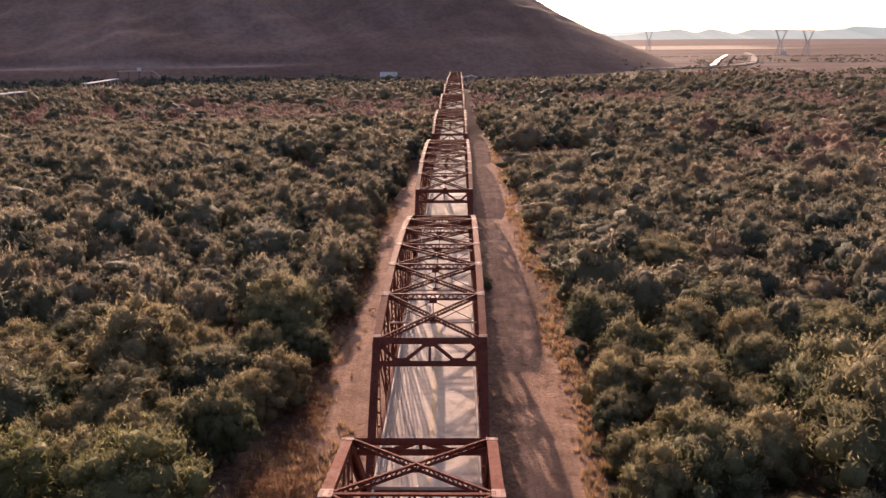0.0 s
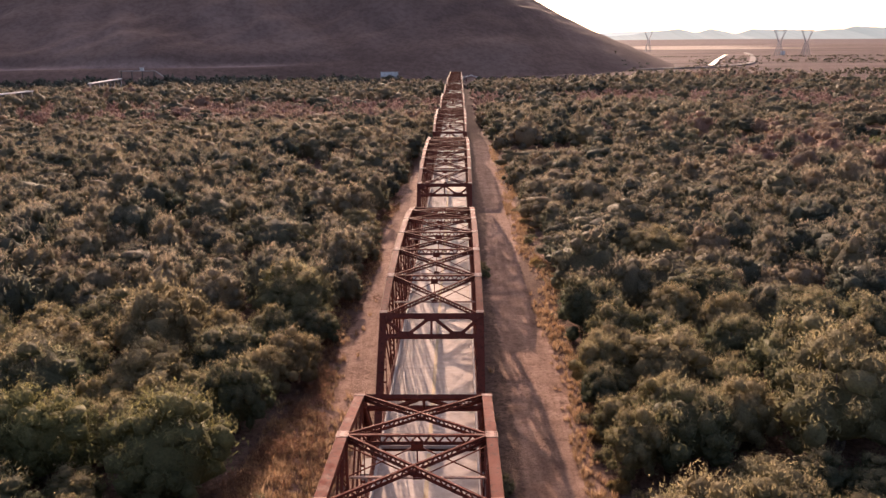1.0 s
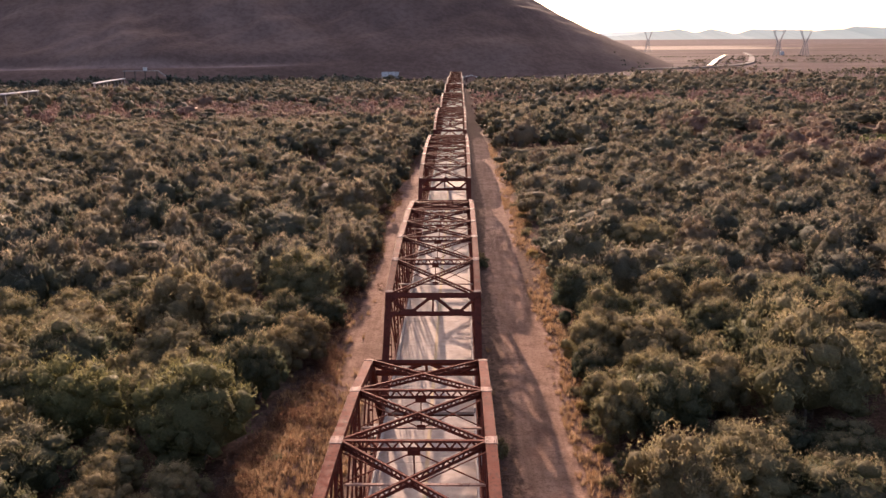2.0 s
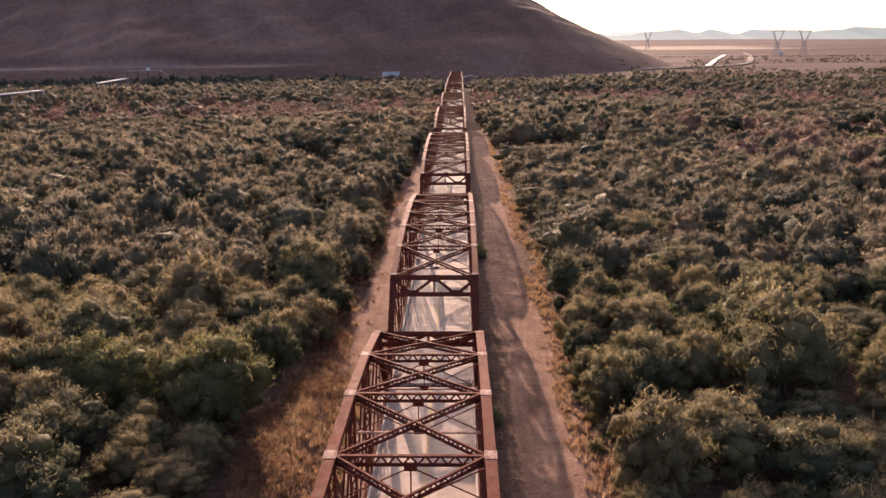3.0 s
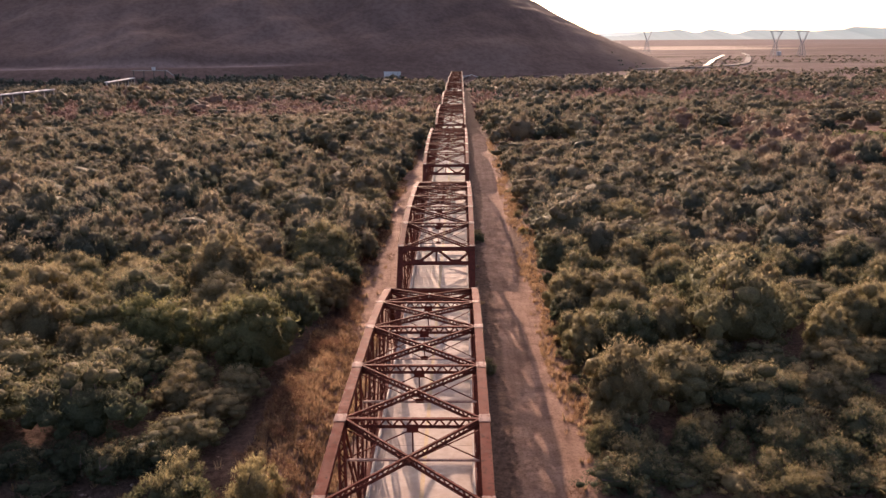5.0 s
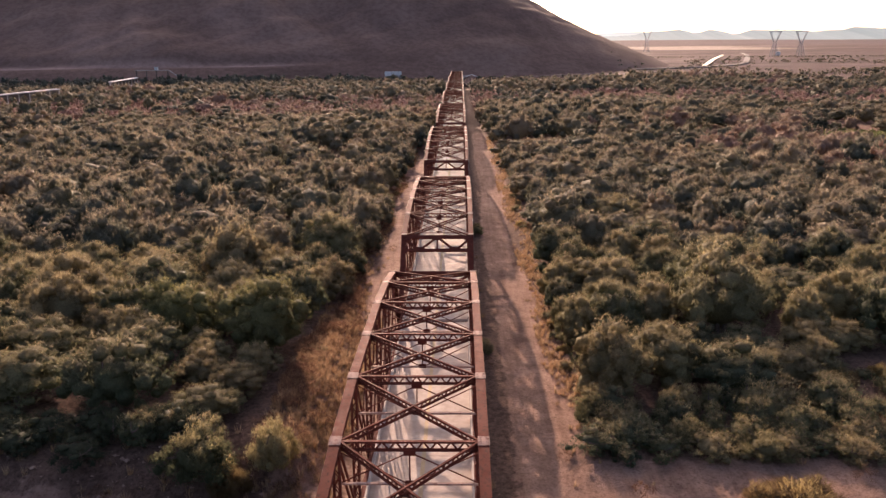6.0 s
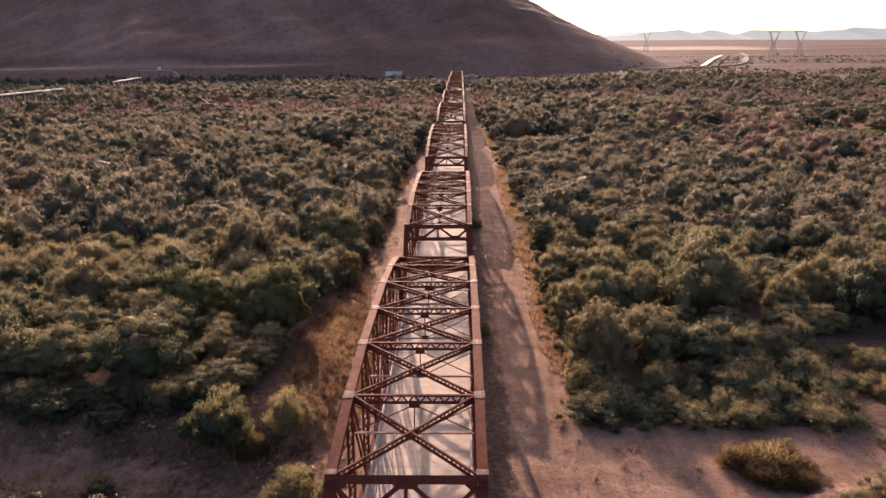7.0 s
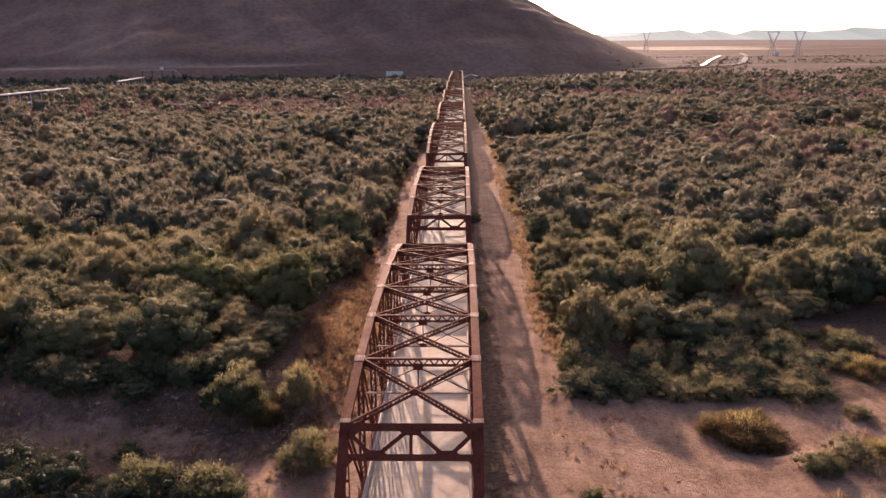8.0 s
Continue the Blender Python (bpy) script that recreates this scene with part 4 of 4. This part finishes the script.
DULL = [shrub(210 + k, 1.8, 2.2, 26, 104, 0.17, LEAF, "desert_shrub", "grey-green rounded desert shrub on bare sand") for k in range(3)]
# shrubs whose shade is painted into a darker leaf colour
SHADED = [shrub(230 + k, 1.8, 2.4, 28, 110, 0.17, LEAF_DARK, "desert_shrub", "dark green desert shrub, its shade put into the leaf colour") for k in range(2)]
used = set()


def plant(kind, x, y, rad, own_rad, tall=None, own_tall=None):
    s = rad / own_rad
    sz = (tall / own_tall) if tall else (0.30 + 0.70 * s) * rng.uniform(0.85, 1.1)
    m = pose(x, y, float(land(x, y)), 0, 0, rng.uniform(0, 360))
    ob = kind if kind not in used else None
    if ob is None:
        ob = copy_thing(kind, m)
    used.add(kind)
    ob.matrix_basis = m @ Matrix.Diagonal((s, s, sz, 1))
    return ob


for k, (x, y, rad, tall, bright) in enumerate(NAMED):
    plant((DULL, BRIGHT, GOLD, SHADED)[bright][k % 2], x, y, rad, 1.8, tall, 2.4)
for k in range(56):
    gx = 12.5 + 19.5 * (k % 14) / 14 + rng.uniform(-1.0, 1.0)
    big = rng.random() ** 1.5
    kind = BRIGHT[k % 2] if k in (7, 18, 28) else DULL[k % 3]
    plant(kind, gx, 30.6 + 2.2 * (k // 14) + rng.uniform(-1.3, 1.0), 0.7 + 1.5 * big, 1.8, 0.7 + 1.3 * big * rng.uniform(0.7, 1.2) + 0.4 * (k // 14), 2.4)
for k in range(12):
    plant(SHADED[k % 2] if k % 3 else DULL[k % 3], -14.5 - 1.6 * k + rng.uniform(-0.6, 0.6), 30.0 + rng.uniform(-0.8, 1.0), rng.uniform(1.3, 2.0), 1.8, rng.uniform(1.5, 2.4), 2.4)
for k in range(22):
    plant(GOLD[k % 2] if k % 4 == 0 else DULL[k % 2], rng.uniform(10.9, 12.3) if k % 3 else -rng.uniform(9.2, 10.2), rng.uniform(42, 150), rng.uniform(0.6, 1.1), 1.8, rng.uniform(0.5, 1.0), 2.4)
for k in range(26):
    big = rng.random()
    gx, gy = rng.uniform(27, 43), rng.uniform(31.5, 47)
    if gy < 31 + 0.35 * (gx - 27):
        continue
    plant(GOLD[k % 2] if k % 6 == 0 else BRIGHT[k % 2] if k % 6 == 3 else DULL[k % 3], gx, gy, 0.8 + 1.3 * big, 1.8, 0.7 + 1.4 * big, 2.4)
N_NEAR = 130
for k, (x, y, rad, tall) in enumerate(TALL):
    plant(FRESH[k % 2] if k in (0, 1) else KINDS[k % 6], x, y, rad, 2.6, tall, 5.3)
for k, (x, y, rad) in enumerate(spots[:N_NEAR]):
    hollow = (-23 < x < -9 and 32 < y < 46) or (13 < x < 38 and 43 < y < 53)
    plant(KINDS[k % 6], x, y, rad, 2.6, rng.uniform(2.4, 3.4) if hollow else None, 5.3)


def thicket(name, places, proto, mat, label):
    out = []
    for x, y, rad in places:
        v, f, p, own_rad = proto[rng.randrange(len(proto))]
        s, a = rad / own_rad, rng.uniform(0, 6.283)
        sz = (0.30 + 0.70 * min(s, 1.4)) * rng.uniform(0.70, 1.18)
        m = np.array([[math.cos(a) * s, -math.sin(a) * s, 0], [math.sin(a) * s, math.cos(a) * s, 0], [0, 0, sz]])
        if name.endswith("thicket"):
            m[2, 2] *= (1.08 + 0.20 * float(waves(np.float64(x), np.float64(y), 67, 5, 0.02, 0.07)))
        o = np.array([x, y, float(max(land(x, y), hill_height(x, y)) if 510 < y < 760 and x < 200 else land(x, y))])
        dry = 0.55 * float(waves(np.float64(x), np.float64(y), 61, 5, 0.012, 0.04)) - 0.30
        tone = rng.random() * 0.78 if rng.random() > max(0.0, min(0.7, dry)) else rng.uniform(0.86, 1.0)
        out.append((v @ m.T + o, f, p, tone))
    me = crown_mesh(name, out, mat)
    return tagged(new(name, me), label, "thicket", "", "stuff")


def protos(seed, count, clumps, sprays, size, tuft):
    return [(*crown_arrays(seed + k, 2.6, 5.0, clumps, sprays, size, tuft, 1.15, 0.64, 0.36, 0.74)[:3], 2.6) for k in range(count)]


MID = spots[N_NEAR:N_NEAR + 420]
FAR = spots[N_NEAR + 420:N_NEAR + 1150]
FARTHEST = spots[N_NEAR + 1150:]
thicket("tamarisk_thicket", MID, protos(300, 8, 22, 56, 0.30, (0.20, 0.38)), LEAF_FAR, "dense olive tamarisk thicket, straw plumes and painted sunlight on the tops")
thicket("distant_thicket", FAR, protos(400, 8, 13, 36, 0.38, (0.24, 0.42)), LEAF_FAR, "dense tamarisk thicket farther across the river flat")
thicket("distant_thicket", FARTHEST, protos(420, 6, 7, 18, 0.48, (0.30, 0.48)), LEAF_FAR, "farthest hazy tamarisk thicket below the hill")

bare = []
while len(bare) < 2500:
    y = rng.uniform(280, 440)
    x = rng.uniform(-1, 1) * (0.57 * (y + 31)) + 2
    if belt(x, y) > 0.25 and abs(x - 0.5) > 8 and not -206 < x < -182:
        bare.append((x, y, rng.uniform(1.4, 2.6)))
thicket("leafless_growth", bare, [(*crown_arrays(450 + k, 2.2, 4.2, 5, 12, 0.44, (0.34, 0.5), 1.0, 0.5, 0.4)[:3], 2.2) for k in range(5)], LEAF_BARE, "belt of low rust-brown leafless growth across the flat")

# ---------------------------------------------------------------- dry grass, low brush and stones
def blades(name, places, tall, count, mat, label):
    """Tufts of thin blades that lean outwards."""
    r = np.random.RandomState(len(name) + count)
    out = []
    for x, y in places:
        n = count
        s = r.uniform(0.6, 1.3)
        a = r.uniform(0, 6.283, n)
        d = np.stack([np.cos(a), np.sin(a), np.zeros(n)], 1)
        root = np.array([x, y, float(land(x, y)) - 0.02]) + d * r.uniform(0, 0.22, n)[:, None] * s
        tip = root + d * r.uniform(0.1, 0.5, n)[:, None] * tall * s + np.array([0, 0, 1.0]) * r.uniform(0.5, 1.0, n)[:, None] * tall * s
        side = np.stack([-np.sin(a), np.cos(a), np.zeros(n)], 1) * 0.035 * s
        q = np.stack([root - side, root + side, tip], 1)
        out.append((*loose(q, r.uniform(0, 0.8, n)), r.uniform()))
    return tagged(new(name, crown_mesh(name, out, mat)), label, "grass", "", "stuff")


tuft_spots, brush_spots = [], []
for k in range(9000):
    x, y = (rng.uniform(-34, 40), 12 + 78 * rng.random() ** 1.4) if k < 6000 else (rng.uniform(-11.5, -5.2), rng.uniform(24, 64))
    w = 0.0
    if -11.5 < x < -5.5 and 24 < y < 64:
        w = 0.9 * math.exp(-((y - 42) / 15) ** 2)
    elif 10.0 < x < 13.5:
        w = 0.2
    elif -9.5 < x < -7.0 or 3.4 < x < 4.6:
        w = 0.22
    elif x > 24 and y < 45:
        w = 0.18
    elif x < -9 and y < 31:
        w = 0.35
    elif x > 8 and y < 32:
        w = 0.035
    if rng.random() < w:
        tuft_spots.append((x, y))
    elif rng.random() < w * (0.5 if x > 20 else 0.12):
        brush_spots.append((x, y, rng.uniform(0.35, 0.8)))
for k in range(2600):
    y = 34 + 190 * rng.random() ** 1.2
    if k % 3:
        x = rng.gauss(11.0 + 0.9 * math.sin(y * 0.21) + 0.6 * math.sin(y * 0.083), 0.8)
    else:
        x = -rng.gauss(9.4 + 0.8 * math.sin(y * 0.17), 0.6)
    if x > 9.3 or x < -8.0:
        tuft_spots.append((x, y))
        if k % 6 == 0:
            brush_spots.append((x + (0.7 if x > 0 else -0.7), y, rng.uniform(0.35, 0.9)))
blades("dry_grass", tuft_spots, 0.55, 16, GRASS, "orange-tan dry grass tufts along the track")
BRUSH = [(*crown_arrays(500 + k, 0.8, 0.9, 8, 30, 0.16, (0.2, 0.38), 1.0, 0.0)[:3], 0.8) for k in range(3)]
thicket("low_brush", brush_spots, BRUSH, RUST_BRUSH, "low rust-brown dry brush on the sand")


def stone_field():
    """Loose stones and clods on the bare ground."""
    r = np.random.RandomState(77)
    vs, fs = [], []
    for k in range(780):
        x = r.uniform(-34, 40) if k < 600 else r.normal(-16, 5)
        y = 12 + 60 * r.uniform() ** 1.5 if k < 600 else r.normal(26, 2.0)
        if -3.6 < x < 3.6:
            continue
        s = (0.03 + 0.09 * r.uniform() ** 3) if k < 600 else (0.04 + 0.16 * r.uniform() ** 3)
        v = OCTA * (1 + 0.3 * r.normal(size=(6, 1))) * s * np.array([1.2, 1.0, 0.7]) + np.array([x, y, float(land(x, y)) + s * 0.2])
        fs.append(OCTA_F + 6 * len(vs))
        vs.append(v)
    me = bpy.data.meshes.new("stones")
    fill_mesh(me, np.concatenate(vs), np.concatenate(fs))
    me.materials.append(STONE)
    return tagged(new("stones", me), "small loose pale stones and clods on sand", "stones", "", "stuff")


stone_field()
meadow = []
for k in range(260):
    a, d = rng.uniform(0, 6.283), rng.random() ** 0.5
    meadow.append((117 + math.cos(a) * d * 15, 226 + math.sin(a) * d * 9, rng.uniform(0.7, 1.5)))
thicket("green_meadow", meadow, [(*crown_arrays(700 + k, 1.0, 0.8, 5, 12, 0.4, (0.3, 0.46), 1.2, 0.7, 0.3)[:3], 1.0) for k in range(3)], MEADOW, "fresh bright green low growth in a clearing")
scrub = []
for k in range(900):
    y = rng.uniform(492, 600)
    x = rng.uniform(-330, 120)
    if abs(x) > 14 and float(hill_rise(x, y)[0]) < 2:
        scrub.append((x, y, rng.uniform(1.0, 3.4) * (1.0 if x < -40 else 0.7)))
foot = []
for k in range(560):
    y = rng.uniform(515, 572)
    x = rng.uniform(-0.57 * (y + 31) - 10, -62)
    if float(hill_rise(x, y)[0]) < 3 and waves(np.float64(x), np.float64(y), 95, 5, 0.02, 0.06) > -0.8 + 0.004 * (x + 200):
        foot.append((x, y, rng.uniform(1.4, 3.6)))
for k in range(1700):
    y = rng.uniform(560, 1200)
    x = rng.uniform(140, 0.56 * (y + 30))
    if waves(np.float64(x), np.float64(y), 97, 6, 0.012, 0.05) < -0.1:
        continue
    scrub.append((x, y, rng.uniform(0.7, 2.0) * (1.8 if x > 300 and y < 720 else 1.0)))
thicket("hill_foot_trees", foot, protos(640, 4, 6, 14, 0.6, (0.30, 0.52)), LEAF_FOOT, "green trees along the hill's foot, its shade painted into dark leaves")
thicket("hill_foot_scrub", scrub, [(*crown_arrays(600 + k, 2.6, 3.2, 3, 8, 0.8, (0.40, 0.6), 1.2, 0.7, 0.3)[:3], 2.6) for k in range(3)], LEAF_FAR, "sparse dark desert scrub at the hill's foot and on the plain")

# ---------------------------------------------------------------- far structures
def dam_segment(x0, y0, x1, y1):
    dam = thing("dam", "old pale concrete buttress dam with arched bays, partly breached", "dam", "halves of the broken dam", pose(x0, y0, 0.8 + 0.9 * (y0 > 400), 0, 0, math.degrees(math.atan2(x0 - x1, y1 - y0))))
    length = math.hypot(x1 - x0, y1 - y0)
    # paler than the rest of the dam: sunlight painted on the crest
    part("crest", Form().box(-1.1, 1.1, 0, length, 4.65, 5.1), PALE, dam, "crest slab, its sunlight painted pale")
    k = max(2, int(length / 9.0))
    for i in range(k + 1):
        y = i * length / k
        fm = Form().hexa([(-0.7, y - 0.4, GROUND - 3), (0.7, y - 0.4, GROUND - 3), (0.7, y + 0.4, GROUND - 3), (-0.7, y + 0.4, GROUND - 3),
                          (-0.35, y - 0.4, 4.6), (0.35, y - 0.4, 4.6), (0.35, y + 0.4, 4.6), (-0.35, y + 0.4, 4.6)])
        part("buttress", fm, DAM, dam, "weathered grey buttress")
    for i in range(k):
        fm = Form()
        w = length / k
        yc, r0 = (i + 0.5) * w, w / 2 - 0.4
        for j in range(9):
            g = math.pi * j / 8
            y, z = yc - math.cos(g) * r0, 1.2 + math.sin(g) * 2.6
            fm.v += [(-0.3, y, z), (0.3, y, z), (0.3, y, 4.5), (-0.3, y, 4.5)]
        for j in range(8):
            a = 4 * j
            fm.f += [(a + c, a + (c + 1) % 4, a + 4 + (c + 1) % 4, a + 4 + c) for c in range(4)]
        # the shade under the crest is put into the arch's dark colour
        part("arch", fm, DARK, dam)
    return dam


dam_segment(-192, 240, -192, 379)
dam_segment(-192, 440, -205, 512)
gate = thing("gate_house", "small pale concrete gate house on a platform above the dam", "gate house", "", pose(-209.5, 560, -0.9))
part("platform", Form().box(-15, 9, -1.2, 1.2, 10.7, 11.05), DAM, gate)
part("hut", Form().box(-0.9, 1.1, -1.0, 1.0, 11.05, 12.9).box(-1.1, 1.3, -1.2, 1.2, 12.9, 13.1), PALE, gate)
for x in (-14, -7, 0, 8):
    part("leg", Form().box(x - 0.18, x + 0.18, -0.5, 0.5, -4, 10.6), DARK, gate)
part("ramp", Form().hexa([(9, -0.6, 10.6), (9, 0.6, 10.6), (14, 0.6, 7.0), (14, -0.6, 7.0), (9, -0.6, 11.0), (9, 0.6, 11.0), (14, 0.6, 7.4), (14, -0.6, 7.4)]), DAM, gate)

sign = thing("display_wall", "long pale plastered display wall with upright panels at the hill's foot", "wall", "", pose(-47.6, 600, 3.49))
part("base", Form().box(-6.4, 6.4, -0.5, 0.5, -1, 0.5), DAM, sign)
for i in range(5):
    part("panel", Form().box(-6.2 + i * 2.5, -3.85 + i * 2.5, -0.15, 0.15, 0.5, 3.6), PALE, sign)
ramada = thing("ramada", "small open shelter with a pale pitched roof", "shelter", "", pose(10, 560, float(land(10, 560))))
for x in (-3.2, 3.2):
    for y in (-2, 2):
        part("post", Form().box(x - 0.12, x + 0.12, y - 0.12, y + 0.12, -0.3, 3.0), STEEL, ramada)
for s in (-1, 1):
    part("roof_slope", Form().hexa([(s * 4.2, -2.8, 2.9), (0, -2.8, 4.3), (0, 2.8, 4.3), (s * 4.2, 2.8, 2.9), (s * 4.2, -2.8, 3.08), (0, -2.8, 4.48), (0, 2.8, 4.48), (s * 4.2, 2.8, 3.08)]), PALE, ramada)


def pylon(x, y, tall, turn):
    z = float(land(x, y))
    ob = thing("transmission_tower", "grey steel lattice transmission tower on the desert plain", "pylon", "transmission towers", pose(x, y, z, 0, 0, turn))
    waist, arm = tall * 0.52, tall
    for sx in (-1, 1):
        fm = Form()
        for sy in (-1, 1):
            fm.bar((sx * 5, sy * 4, -0.5), (sx * 1.6, sy * 1.4, waist), 0.55, 0.55)
        part("leg", fm, PYLON, ob)
        fm = Form()
        fm.bar((sx * 1.6, 0, waist), (sx * 9.5, 0, arm), 0.7, 0.7).bar((sx * 1.0, 0, waist), (sx * 7.0, 0, arm), 0.5, 0.5)
        part("mast", fm, PYLON, ob)
    fm = Form()
    n = 5
    for i in range(n):
        a, b = i / n, (i + 1) / n
        w0, w1 = 5 + (1.6 - 5) * a, 5 + (1.6 - 5) * b
        for s in (-1, 1):
            fm.bar((s * w0, 0, waist * a), (-s * w1, 0, waist * b), 0.3, 0.3)
    part("bracing", fm, PYLON, ob)
    part("cross_arm", Form().bar((-10.5, 0, arm - 1), (10.5, 0, arm - 1), 0.6, 0.9).bar((-9, 0, arm + 2.2), (9, 0, arm + 2.2), 0.5, 0.5), PYLON, ob)
    return ob


pylon(471, 1250, 36, 8)
pylon(510, 1250, 36, 8)
pylon(369, 1650, 42, 8)

tank = thing("water_tank", "small white water tank on the desert plain", "tank", "", pose(496, 1300, float(land(496, 1300))))
part("body", Form().tube([(0, 0, -0.5), (0, 0, 5.0), (0, 0, 6.2)], [3.4, 3.4, 0.3], 20), PALE, tank)
